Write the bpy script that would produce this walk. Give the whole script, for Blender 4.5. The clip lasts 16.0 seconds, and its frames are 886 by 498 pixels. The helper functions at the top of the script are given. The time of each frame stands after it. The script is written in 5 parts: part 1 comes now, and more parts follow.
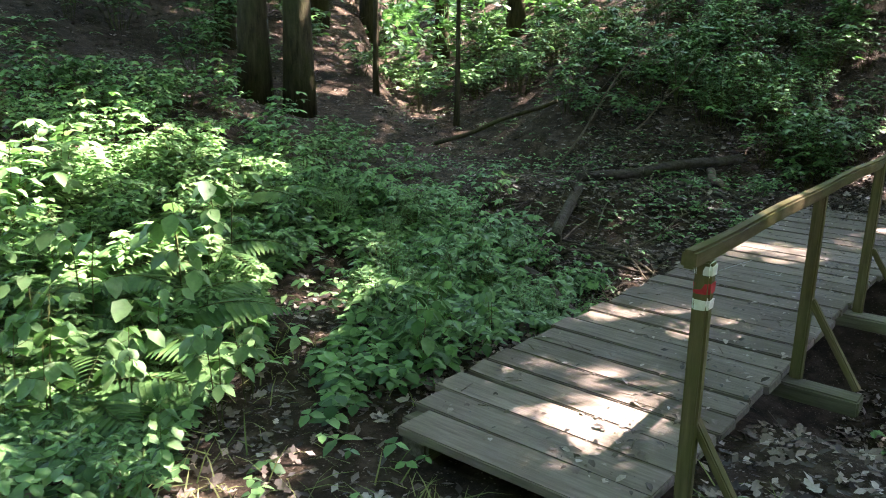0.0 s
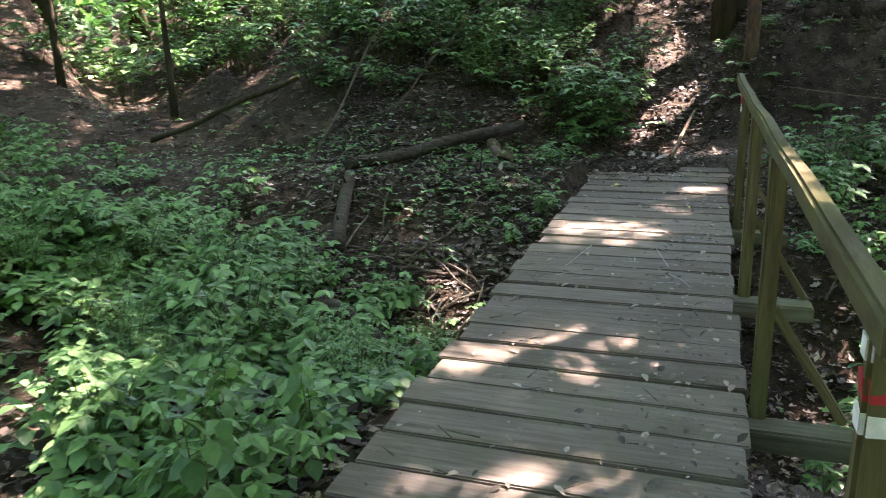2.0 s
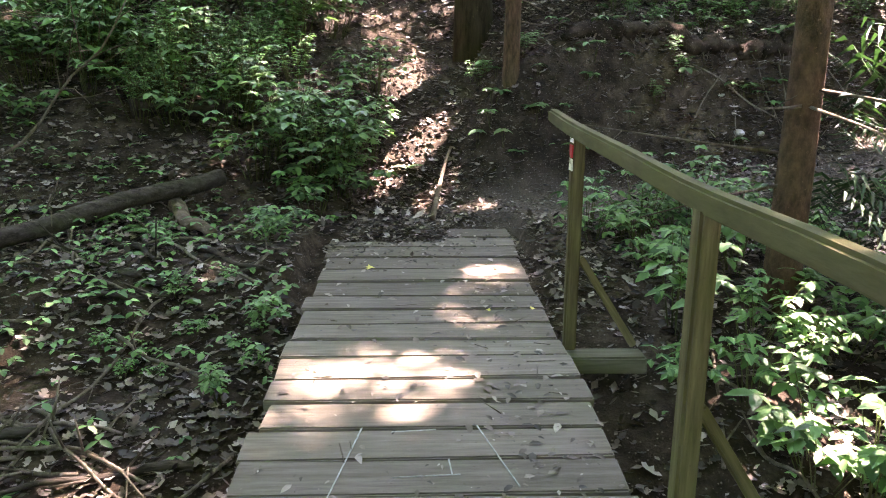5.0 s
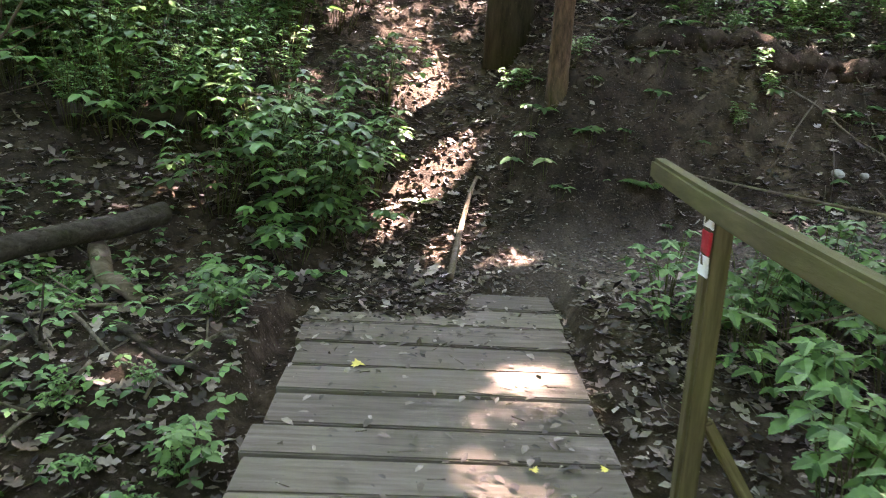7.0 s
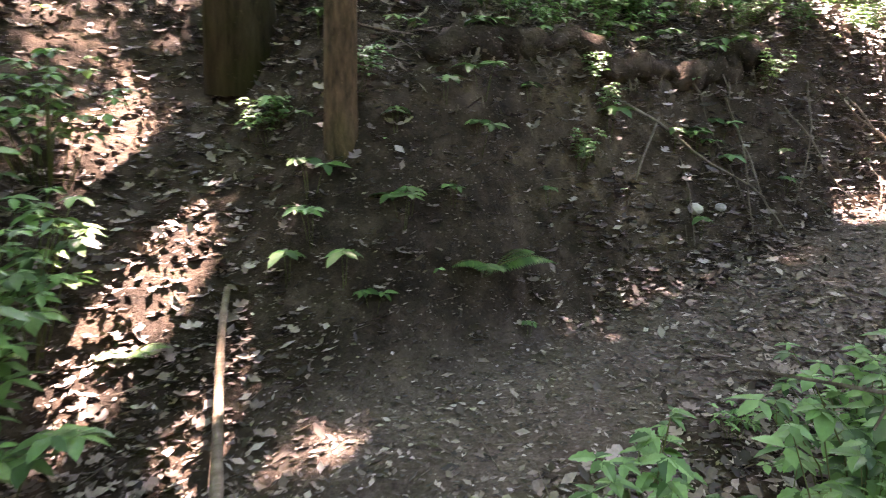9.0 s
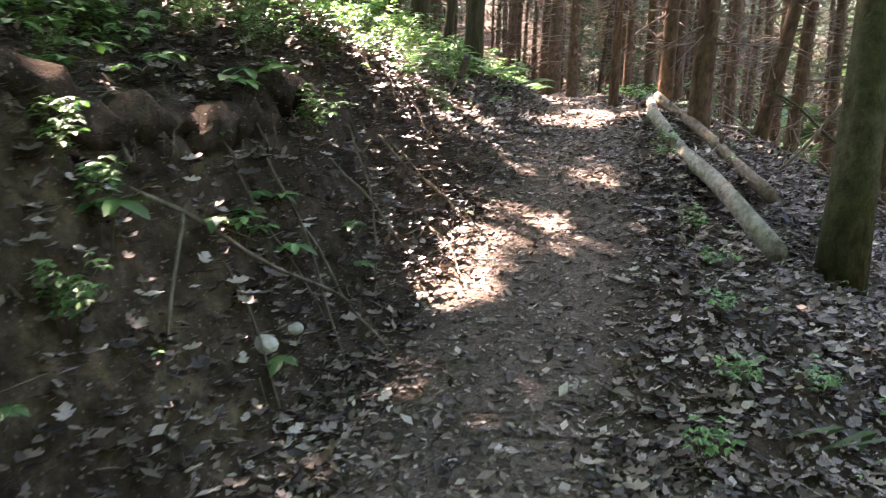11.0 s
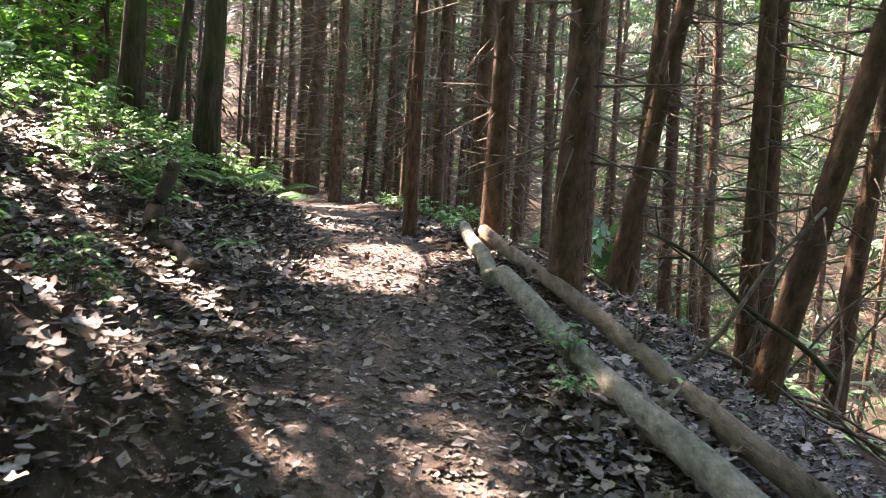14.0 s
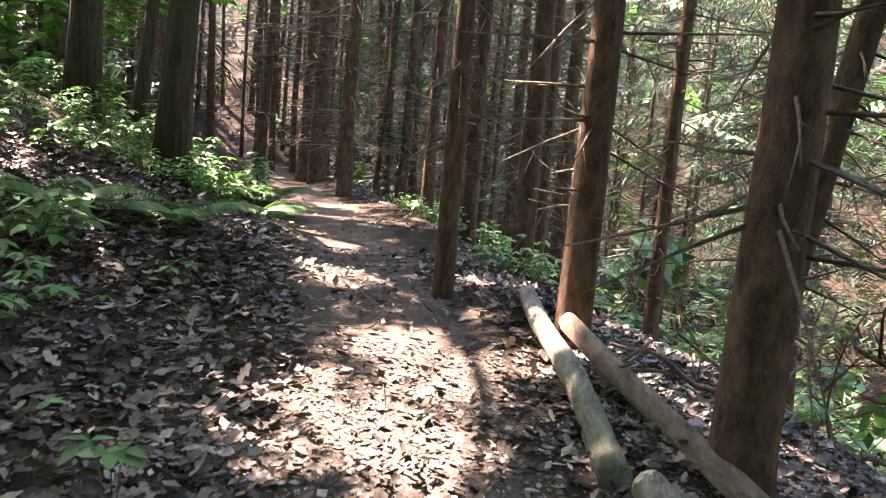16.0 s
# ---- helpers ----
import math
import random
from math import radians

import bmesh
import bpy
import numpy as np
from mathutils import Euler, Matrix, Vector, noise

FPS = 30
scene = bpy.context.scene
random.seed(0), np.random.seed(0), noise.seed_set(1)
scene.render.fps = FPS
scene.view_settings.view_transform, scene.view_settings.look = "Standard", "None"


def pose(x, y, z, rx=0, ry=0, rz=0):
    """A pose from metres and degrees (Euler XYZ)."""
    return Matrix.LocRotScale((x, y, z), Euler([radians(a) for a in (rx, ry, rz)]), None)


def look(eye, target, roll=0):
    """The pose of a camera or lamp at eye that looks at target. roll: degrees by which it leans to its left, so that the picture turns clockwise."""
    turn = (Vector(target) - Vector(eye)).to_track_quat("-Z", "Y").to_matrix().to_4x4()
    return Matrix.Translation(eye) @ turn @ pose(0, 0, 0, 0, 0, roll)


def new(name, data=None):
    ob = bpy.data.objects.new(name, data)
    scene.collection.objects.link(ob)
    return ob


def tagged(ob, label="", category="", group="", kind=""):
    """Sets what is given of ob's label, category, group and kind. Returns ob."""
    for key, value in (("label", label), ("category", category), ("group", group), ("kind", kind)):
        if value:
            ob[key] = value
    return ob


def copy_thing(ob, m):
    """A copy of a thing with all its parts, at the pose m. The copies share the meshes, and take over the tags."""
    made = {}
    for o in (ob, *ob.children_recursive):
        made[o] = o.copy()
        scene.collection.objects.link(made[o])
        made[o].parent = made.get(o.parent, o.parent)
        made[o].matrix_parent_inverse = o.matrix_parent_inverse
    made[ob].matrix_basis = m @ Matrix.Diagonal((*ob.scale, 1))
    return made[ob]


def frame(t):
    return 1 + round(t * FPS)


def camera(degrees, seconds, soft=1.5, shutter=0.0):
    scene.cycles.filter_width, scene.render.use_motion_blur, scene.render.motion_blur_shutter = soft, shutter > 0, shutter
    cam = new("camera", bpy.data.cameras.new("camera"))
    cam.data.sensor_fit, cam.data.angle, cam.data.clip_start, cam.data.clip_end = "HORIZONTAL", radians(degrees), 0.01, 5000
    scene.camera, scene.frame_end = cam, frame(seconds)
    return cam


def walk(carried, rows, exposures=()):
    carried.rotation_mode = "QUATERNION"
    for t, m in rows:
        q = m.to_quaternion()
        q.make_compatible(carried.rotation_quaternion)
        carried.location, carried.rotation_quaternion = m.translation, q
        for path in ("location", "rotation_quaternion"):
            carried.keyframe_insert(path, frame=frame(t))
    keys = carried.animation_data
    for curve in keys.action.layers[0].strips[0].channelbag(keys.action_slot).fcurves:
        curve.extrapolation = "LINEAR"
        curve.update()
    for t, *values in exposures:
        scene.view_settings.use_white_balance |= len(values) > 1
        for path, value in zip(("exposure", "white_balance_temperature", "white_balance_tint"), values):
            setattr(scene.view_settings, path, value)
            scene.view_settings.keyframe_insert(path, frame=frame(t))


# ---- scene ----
cam = camera(59.9, 16.0, 1.0, 0.2)
PATH = [
    (0, (1.043, 2.056, 1.643), (-0.192, 3.545, 1.139), 0.8),
    (0.5, (0.692, 2.372, 1.557), (-0.456, 3.925, 1.037), 0.1),
    (1, (0.357, 2.678, 1.495), (-0.668, 4.309, 0.959), -0.5),
    (1.5, (0.042, 2.986, 1.479), (-0.791, 4.724, 0.944), -0.9),
    (2, (-0.184, 3.353, 1.411), (-0.823, 5.168, 0.865), -1.8),
    (2.5, (-0.417, 3.738, 1.323), (-0.802, 5.62, 0.766), -2.0),
    (3, (-0.559, 4.119, 1.331), (-0.732, 6.031, 0.768), -1.9),
    (3.5, (-0.589, 4.631, 1.324), (-0.63, 6.559, 0.793), -1.5),
    (4, (-0.617, 5.023, 1.381), (-0.591, 6.957, 0.875), -1.2),
    (4.2, (-0.648, 5.216, 1.351), (-0.609, 7.153, 0.855), -1.0),
    (6.3, (-0.715, 6.72, 1.322), (-0.642, 8.648, 0.795), 2.9),
    (6.5, (-0.665, 6.913, 1.328), (-0.616, 8.844, 0.809), 2.8),
    (7, (-0.701, 7.361, 1.323), (-0.653, 9.297, 0.823), 2.9),
    (7.5, (-0.828, 7.893, 1.408), (-0.728, 9.83, 0.922), 3.1),
    (8, (-0.731, 8.422, 1.369), (-0.578, 10.366, 0.922), 2.2),
    (8.5, (-0.727, 9.003, 1.377), (-0.337, 10.908, 0.91), 2.2),
    (9, (-0.684, 9.566, 1.435), (0.046, 11.361, 0.944), 1.0),
    (9.5, (-0.516, 10.138, 1.408), (0.537, 11.757, 0.89), 0.4),
    (10, (-0.366, 10.695, 1.399), (0.998, 12.057, 0.866), 0.2),
    (10.2, (-0.274, 10.883, 1.427), (1.187, 12.144, 0.9), 0.1),
    (12.3, (1.632, 12.034, 1.585), (3.556, 12.554, 1.43), 3.7),
    (12.5, (1.823, 12.149, 1.599), (3.759, 12.636, 1.476), 3.7),
    (13, (2.427, 12.406, 1.684), (4.389, 12.78, 1.582), 3.6),
    (13.5, (3.048, 12.556, 1.699), (5.014, 12.889, 1.553), 3.5),
    (14, (3.61, 12.78, 1.785), (5.578, 13.093, 1.61), 3.6),
    (14.5, (4.218, 12.925, 1.889), (6.184, 13.237, 1.699), 4.1),
    (15, (4.825, 13.121, 1.989), (6.786, 13.446, 1.772), 4.3),
    (15.5, (5.305, 13.303, 2.092), (7.262, 13.631, 1.847), 4.8),
    (16, (5.806, 13.412, 2.215), (7.759, 13.748, 1.949), 4.9),
]
walk(cam, [(t, look(eye, target, roll)) for t, eye, target, roll in PATH], exposures=[(0.0, 4.75, 6700, 21), (3.5, 5.4, 7200, 32), (7.0, 5.7, 7500, 34), (8.5, 5.75, 7700, 35), (9.5, 5.8, 7700, 36), (12.5, 4.95, 7300, 22), (16.0, 4.8, 7300, 26)])

# ---- world, sun, exposure ----
SUN = Vector((0.30, 0.46, 0.84)).normalized()
SKY_TURN = math.atan2(SUN.x, SUN.y)
world = bpy.data.worlds.new("forest_sky")
scene.world = world
world.use_nodes = True
wn = world.node_tree.nodes
sky = wn.new("ShaderNodeTexSky")
sky.sky_type = "NISHITA"
sky.sun_disc = False
sky.sun_elevation = math.asin(SUN.z)
sky.sun_rotation = SKY_TURN
world.node_tree.links.new(sky.outputs[0], wn["Background"].inputs[0])
wn["Background"].inputs[1].default_value = 0.105
sun = new("sun", bpy.data.lights.new("sun", "SUN"))
sun.data.energy = 3.2
sun.data.angle = radians(0.55)
sun.data.color = (1.0, 0.925, 0.86)
sun.matrix_world = look((SUN * 40).to_tuple(), (0, 0, 0))

rng = np.random.default_rng(7)


# ---- materials ----
def material(name, rough=0.8, metal=0.0):
    m = bpy.data.materials.new(name)
    m.use_nodes = True
    b = m.node_tree.nodes["Principled BSDF"]
    b.inputs["Roughness"].default_value = rough
    b.inputs["Metallic"].default_value = metal
    b.inputs["Specular IOR Level"].default_value = 0.08 if rough >= 0.7 else 0.3
    return m, m.node_tree, b


def node(tree, kind, **inputs):
    n = tree.nodes.new(kind)
    for k, v in inputs.items():
        n.inputs[k.replace("_", " ")].default_value = v
    return n


def coords(tree, scale=(1, 1, 1), world_space=False):
    t = tree.nodes.new("ShaderNodeNewGeometry" if world_space else "ShaderNodeTexCoord")
    mp = tree.nodes.new("ShaderNodeMapping")
    mp.inputs["Scale"].default_value = scale
    tree.links.new(t.outputs["Position" if world_space else "Object"], mp.inputs["Vector"])
    return mp.outputs[0]


def noise_tex(tree, vec, scale, detail=6, rough=0.6):
    n = node(tree, "ShaderNodeTexNoise", Scale=scale, Detail=detail, Roughness=rough)
    tree.links.new(vec, n.inputs["Vector"])
    return n.outputs[0]


def ramp(tree, fac, stops):
    r = tree.nodes.new("ShaderNodeValToRGB")
    el = r.color_ramp.elements
    while len(el) < len(stops):
        el.new(0.5)
    for e, (p, c) in zip(el, stops):
        e.position = p
        e.color = (*c, 1)
    tree.links.new(fac, r.inputs[0])
    return r.outputs[0]


def mix(tree, fac, a, b, mode="MIX"):
    m = tree.nodes.new("ShaderNodeMix")
    m.data_type = "RGBA"
    m.blend_type = mode
    for sock, v in ((m.inputs[0], fac), (m.inputs[6], a), (m.inputs[7], b)):
        if isinstance(v, (int, float)):
            sock.default_value = v
        elif isinstance(v, tuple):
            sock.default_value = (*v, 1)
        else:
            tree.links.new(v, sock)
    return m.outputs[2]


def bump(tree, b, height, strength=0.5, distance=0.02):
    n = node(tree, "ShaderNodeBump", Strength=strength, Distance=distance)
    tree.links.new(height, n.inputs["Height"])
    tree.links.new(n.outputs[0], b.inputs["Normal"])


def soil_material():
    m, t, b = material("forest_soil", 0.95)
    v = coords(t, world_space=True)
    big = noise_tex(t, v, 0.7, 4)
    mid = noise_tex(t, v, 6, 8, 0.7)
    fine = noise_tex(t, v, 55, 6, 0.7)
    c = ramp(t, mid, [(0.3, (0.010, 0.008, 0.006)), (0.5, (0.038, 0.028, 0.021)), (0.7, (0.10, 0.075, 0.056))])
    c2 = ramp(t, big, [(0.4, (0.75, 0.72, 0.70)), (0.62, (1.15, 1.08, 1.0))])
    c = mix(t, 1.0, c, c2, "MULTIPLY")
    f = ramp(t, fine, [(0.6, (0, 0, 0)), (0.74, (1, 1, 1))])
    c = mix(t, f, c, (0.11, 0.085, 0.067))
    worn = t.nodes.new("ShaderNodeAttribute")
    worn.attribute_name = "trodden"
    patch = ramp(t, noise_tex(t, v, 2.6, 5, 0.65), [(0.3, (0.45, 0.45, 0.45)), (0.6, (1, 1, 1))])
    worn_by = mix(t, 1.0, worn.outputs["Color"], patch, "MULTIPLY")
    earth = ramp(t, fine, [(0.3, (0.055, 0.040, 0.032)), (0.7, (0.17, 0.131, 0.108))])
    c = mix(t, worn_by, c, earth)
    bare = t.nodes.new("ShaderNodeAttribute")
    bare.attribute_name = "bare_clay"
    clay = ramp(t, mid, [(0.36, (0.03, 0.022, 0.015)), (0.52, (0.09, 0.066, 0.042)), (0.68, (0.2, 0.15, 0.09))])
    c = mix(t, bare.outputs["Fac"], c, clay)
    vo = node(t, "ShaderNodeTexVoronoi", Scale=38.0)
    t.links.new(v, vo.inputs["Vector"])
    chips = ramp(t, vo.outputs["Distance"], [(0.12, (1, 1, 1)), (0.22, (0, 0, 0))])
    tone = ramp(t, vo.outputs["Color"], [(0.25, (0.05, 0.035, 0.025)), (0.75, (0.2, 0.16, 0.134))])
    c = mix(t, chips, c, tone)
    t.links.new(c, b.inputs["Base Color"])
    bump(t, b, fine, 0.8, 0.03)
    return m


def wood_material(name, dark, mid, light, grain=(1, 18, 18), stain=0.5, rough=0.8, green=(0.10, 0.11, 0.05)):
    m, t, b = material(name, rough)
    oi = t.nodes.new("ShaderNodeObjectInfo")
    tc = t.nodes.new("ShaderNodeTexCoord")
    off = t.nodes.new("ShaderNodeVectorMath")
    off.operation = "MULTIPLY_ADD"
    comb = t.nodes.new("ShaderNodeCombineXYZ")
    for i in range(3):
        t.links.new(oi.outputs["Random"], comb.inputs[i])
    t.links.new(comb.outputs[0], off.inputs[0])
    off.inputs[1].default_value = (31, 17, 23)
    t.links.new(tc.outputs["Object"], off.inputs[2])
    mp = t.nodes.new("ShaderNodeMapping")
    mp.inputs["Scale"].default_value = grain
    t.links.new(off.outputs[0], mp.inputs["Vector"])
    g = noise_tex(t, mp.outputs[0], 3.0, 8, 0.65)
    s = noise_tex(t, off.outputs[0], 2.2, 5, 0.6)
    sp = noise_tex(t, off.outputs[0], 60, 3, 0.6)
    c = ramp(t, g, [(0.28, dark), (0.5, mid), (0.72, light)])
    st = ramp(t, s, [(0.42, (0, 0, 0)), (0.62, (stain, stain, stain))])
    c = mix(t, st, c, green)
    vr = ramp(t, oi.outputs["Random"], [(0.0, (0.78, 0.76, 0.74)), (1.0, (1.15, 1.13, 1.08))])
    c = mix(t, 1.0, c, vr, "MULTIPLY")
    spk = ramp(t, sp, [(0.66, (0, 0, 0)), (0.74, (0.6, 0.6, 0.6))])
    c = mix(t, spk, c, (0.07, 0.05, 0.035))
    t.links.new(c, b.inputs["Base Color"])
    bump(t, b, g, 0.5, 0.008)
    return m


def bark_material(name, dark, light, moss=(0.06, 0.075, 0.025), moss_amount=0.3, scale=(14, 14, 2.5)):
    m, t, b = material(name, 0.9)
    v = coords(t, scale)
    g = noise_tex(t, v, 1.6, 8, 0.7)
    v2 = coords(t)
    big = noise_tex(t, v2, 1.3, 4)
    fl = noise_tex(t, v2, 45, 4, 0.7)
    c = ramp(t, g, [(0.3, dark), (0.52, tuple((p + q) / 2 for p, q in zip(dark, light))), (0.72, light)])
    mo = ramp(t, big, [(0.45, (0, 0, 0)), (0.68, (moss_amount,) * 3)])
    c = mix(t, mo, c, moss)
    fk = ramp(t, fl, [(0.62, (0, 0, 0)), (0.72, (0.5, 0.5, 0.5))])
    c = mix(t, fk, c, tuple(min(1, 1.7 * p) for p in light))
    t.links.new(c, b.inputs["Base Color"])
    bump(t, b, g, 0.9, 0.03)
    return m


def leaf_material(name, low, high, trans=0.45, rough=0.45, yellow=0.0):
    m, t, b = material(name, rough)
    geo = t.nodes.new("ShaderNodeNewGeometry")
    oi = t.nodes.new("ShaderNodeObjectInfo")
    add = t.nodes.new("ShaderNodeMath")
    add.operation = "MULTIPLY_ADD"
    t.links.new(oi.outputs["Random"], add.inputs[0])
    add.inputs[1].default_value = 0.37
    t.links.new(geo.outputs["Random Per Island"], add.inputs[2])
    fr = t.nodes.new("ShaderNodeMath")
    fr.operation = "FRACT"
    t.links.new(add.outputs[0], fr.inputs[0])
    stops = [(0.0, low), (0.85, high)]
    if yellow:
        stops += [(1 - yellow * 0.5, high), (1.0, (0.36, 0.30, 0.05))]
    c = ramp(t, fr.outputs[0], stops)
    n = noise_tex(t, coords(t, world_space=True), 40, 4, 0.6)
    c = mix(t, 0.35, c, ramp(t, n, [(0.35, (0.6, 0.6, 0.6)), (0.65, (1.25, 1.25, 1.2))]), "MULTIPLY")
    t.links.new(c, b.inputs["Base Color"])
    tr = t.nodes.new("ShaderNodeBsdfTranslucent")
    tc = mix(t, 1.0, c, (1.0, 1.3, 0.8), "MULTIPLY")
    t.links.new(tc, tr.inputs["Color"])
    ms = t.nodes.new("ShaderNodeMixShader")
    ms.inputs[0].default_value = trans
    t.links.new(b.outputs[0], ms.inputs[1])
    t.links.new(tr.outputs[0], ms.inputs[2])
    t.links.new(ms.outputs[0], t.nodes["Material Output"].inputs["Surface"])
    return m


def litter_material():
    m, t, b = material("dead_leaf", 0.62)
    geo = t.nodes.new("ShaderNodeNewGeometry")
    c = ramp(t, geo.outputs["Random Per Island"], [(0.0, (0.016, 0.012, 0.009)), (0.35, (0.062, 0.045, 0.035)), (0.8, (0.165, 0.124, 0.099)), (1.0, (0.34, 0.28, 0.242))])
    n = noise_tex(t, coords(t, world_space=True), 70, 4, 0.6)
    c = mix(t, 0.5, c, ramp(t, n, [(0.35, (0.6, 0.6, 0.6)), (0.65, (1.25, 1.25, 1.25))]), "MULTIPLY")
    t.links.new(c, b.inputs["Base Color"])
    return m


def plain_material(name, c1, c2, scale=20, rough=0.7):
    m, t, b = material(name, rough)
    n = noise_tex(t, coords(t), scale, 6, 0.65)
    t.links.new(ramp(t, n, [(0.3, c1), (0.7, c2)]), b.inputs["Base Color"])
    bump(t, b, n, 0.3, 0.005)
    return m


SOIL = soil_material()
DECK = wood_material("weathered_deck_wood", (0.085, 0.07, 0.058), (0.145, 0.12, 0.103), (0.21, 0.178, 0.155), (1.2, 14, 14), 0.5, 0.78, (0.10, 0.088, 0.066))
RAIL = wood_material("mossy_rail_wood", (0.06, 0.05, 0.026), (0.098, 0.083, 0.044), (0.145, 0.125, 0.072), (9, 1.6, 9), 0.6, 0.8, (0.12, 0.12, 0.045))
POST = wood_material("mossy_post_wood", (0.055, 0.046, 0.023), (0.10, 0.083, 0.042), (0.155, 0.13, 0.07), (16, 16, 1.2), 0.5, 0.8, (0.11, 0.115, 0.04))
BEAM = wood_material("old_beam_wood", (0.05, 0.042, 0.032), (0.10, 0.088, 0.07), (0.17, 0.155, 0.125), (1.2, 16, 16), 0.4)
SPRUCE_BARK = bark_material("spruce_bark", (0.022, 0.014, 0.010), (0.165, 0.094, 0.058), moss_amount=0.3, scale=(9, 9, 5))
DARK_BARK = bark_material("mossy_bark", (0.012, 0.010, 0.006), (0.078, 0.062, 0.036), moss=(0.045, 0.058, 0.018), moss_amount=0.6, scale=(11, 11, 2))
GREEN_BARK = bark_material("green_smooth_bark", (0.018, 0.018, 0.009), (0.10, 0.092, 0.045), moss_amount=0.6, scale=(9, 9, 6))
ROTTEN = bark_material("rotten_wood", (0.02, 0.015, 0.012), (0.09, 0.072, 0.06), moss_amount=0.15, scale=(3, 14, 14))
GREY_LOG = bark_material("pale_log_bark", (0.045, 0.038, 0.028), (0.33, 0.295, 0.24), moss=(0.095, 0.11, 0.06), moss_amount=0.45, scale=(5, 13, 13))
BROWN_LOG = bark_material("brown_log_bark", (0.06, 0.042, 0.03), (0.24, 0.18, 0.135), moss_amount=0.2, scale=(3, 12, 12))
TWIG = bark_material("dead_twig", (0.05, 0.038, 0.028), (0.22, 0.18, 0.14), moss_amount=0.1)
PALE_TWIG = bark_material("dry_twig", (0.06, 0.045, 0.033), (0.24, 0.19, 0.148), moss_amount=0.1)
STEM = plain_material("green_stem", (0.06, 0.075, 0.025), (0.12, 0.13, 0.05))
HERB = leaf_material("herb_leaf", (0.022, 0.066, 0.020), (0.15, 0.275, 0.10), 0.28, 0.5)
HERB_LIGHT = leaf_material("light_herb_leaf", (0.045, 0.11, 0.032), (0.175, 0.29, 0.115), 0.32, 0.55)
BUSH = leaf_material("bush_leaf", (0.020, 0.055, 0.017), (0.11, 0.215, 0.07), 0.24, 0.5)
FERN = leaf_material("fern_leaf", (0.04, 0.10, 0.035), (0.09, 0.17, 0.05), 0.4, 0.5)
BEECH = leaf_material("canopy_leaf", (0.05, 0.12, 0.02), (0.13, 0.24, 0.04), 0.5, 0.4)
NEEDLE = leaf_material("spruce_needle", (0.012, 0.030, 0.011), (0.036, 0.072, 0.025), 0.2, 0.6)
GRASS = leaf_material("grass_blade", (0.09, 0.12, 0.035), (0.24, 0.24, 0.10), 0.35, 0.5)
DEAD = litter_material()
YELLOW = plain_material("yellow_leaf", (0.45, 0.36, 0.05), (0.6, 0.5, 0.12), 30, 0.6)
PALE_LEAF = plain_material("pale_dead_leaf", (0.22, 0.17, 0.145), (0.42, 0.35, 0.31), 25, 0.8)
RED_PAINT = plain_material("red_paint", (0.33, 0.012, 0.018), (0.48, 0.03, 0.035), 40, 0.6)
WHITE_PAINT = plain_material("white_paint", (0.58, 0.56, 0.50), (0.8, 0.79, 0.75), 30, 0.6)
CHALK = plain_material("white_chalk", (0.17, 0.155, 0.14), (0.42, 0.41, 0.39), 60, 0.9)
SAWN = plain_material("sawn_wood", (0.30, 0.235, 0.15), (0.55, 0.46, 0.32), 30, 0.8)
STONE = plain_material("grey_stone", (0.20, 0.18, 0.15), (0.42, 0.39, 0.34), 14, 0.85)


# ---- terrain ----
LINE = np.array([(-60, 62, 5.0), (-30, 33, 2.2), (-16, 20, 0.9), (-10, 14.6, 0.4), (-6, 11.3, 0.15), (-3.6, 10.4, 0.15), (-2.0, 10.8, 0.10), (-0.65, 11.62, 0.06),
                 (0.3, 11.88, 0.09), (1.6, 12.28, 0.12), (3.0, 12.55, 0.24), (4.5, 12.9, 0.55), (6.0, 13.25, 0.85), (8.2, 13.85, 1.12),
                 (10, 14.45, 1.24), (14, 16.0, 1.28), (18, 17.9, 1.22), (23.7, 20.8, 1.15), (40, 30, 1.2), (70, 52, 2.0)], float)
CREEK = np.array([(-40, 34, 0.05), (-14, 13.0, 0.10), (-6, 9.4, 0.15), (-3.4, 8.6, 0.22), (-2.6, 8.3, 0.34), (-2.0, 8.0, 0.60), (-0.65, 7.5, 0.85), (1.2, 7.4, 1.05), (4, 8.0, 1.4), (9, 8.6, 1.9), (18, 9.5, 2.4), (60, 12, 4.0)], float)


def near_line(line, x, y):
    """Signed distance to a line (left of it positive), the line's height and its x there."""
    best = np.full(x.shape, 1e9)
    out = [np.zeros(x.shape) for _ in range(3)]
    for a, b in zip(line[:-1], line[1:]):
        d = b[:2] - a[:2]
        u = np.clip(((x - a[0]) * d[0] + (y - a[1]) * d[1]) / (d @ d), 0, 1)
        px, py = a[0] + u * d[0], a[1] + u * d[1]
        dist = np.hypot(x - px, y - py)
        side = np.where(d[0] * (y - a[1]) - d[1] * (x - a[0]) >= 0, 1.0, -1.0)
        hit = dist < best
        best = np.where(hit, dist, best)
        for o, v in zip(out, (side * dist, a[2] + u * (b[2] - a[2]), px)):
            o[hit] = v[hit]
    return out


def smooth(a, b, v):
    u = np.clip((v - a) / (b - a), 0, 1)
    return u * u * (3 - 2 * u)


WAVES = [(rng.uniform(0.5, 4.5), rng.uniform(0, 6.28), rng.uniform(0, 6.28)) for _ in range(26)]


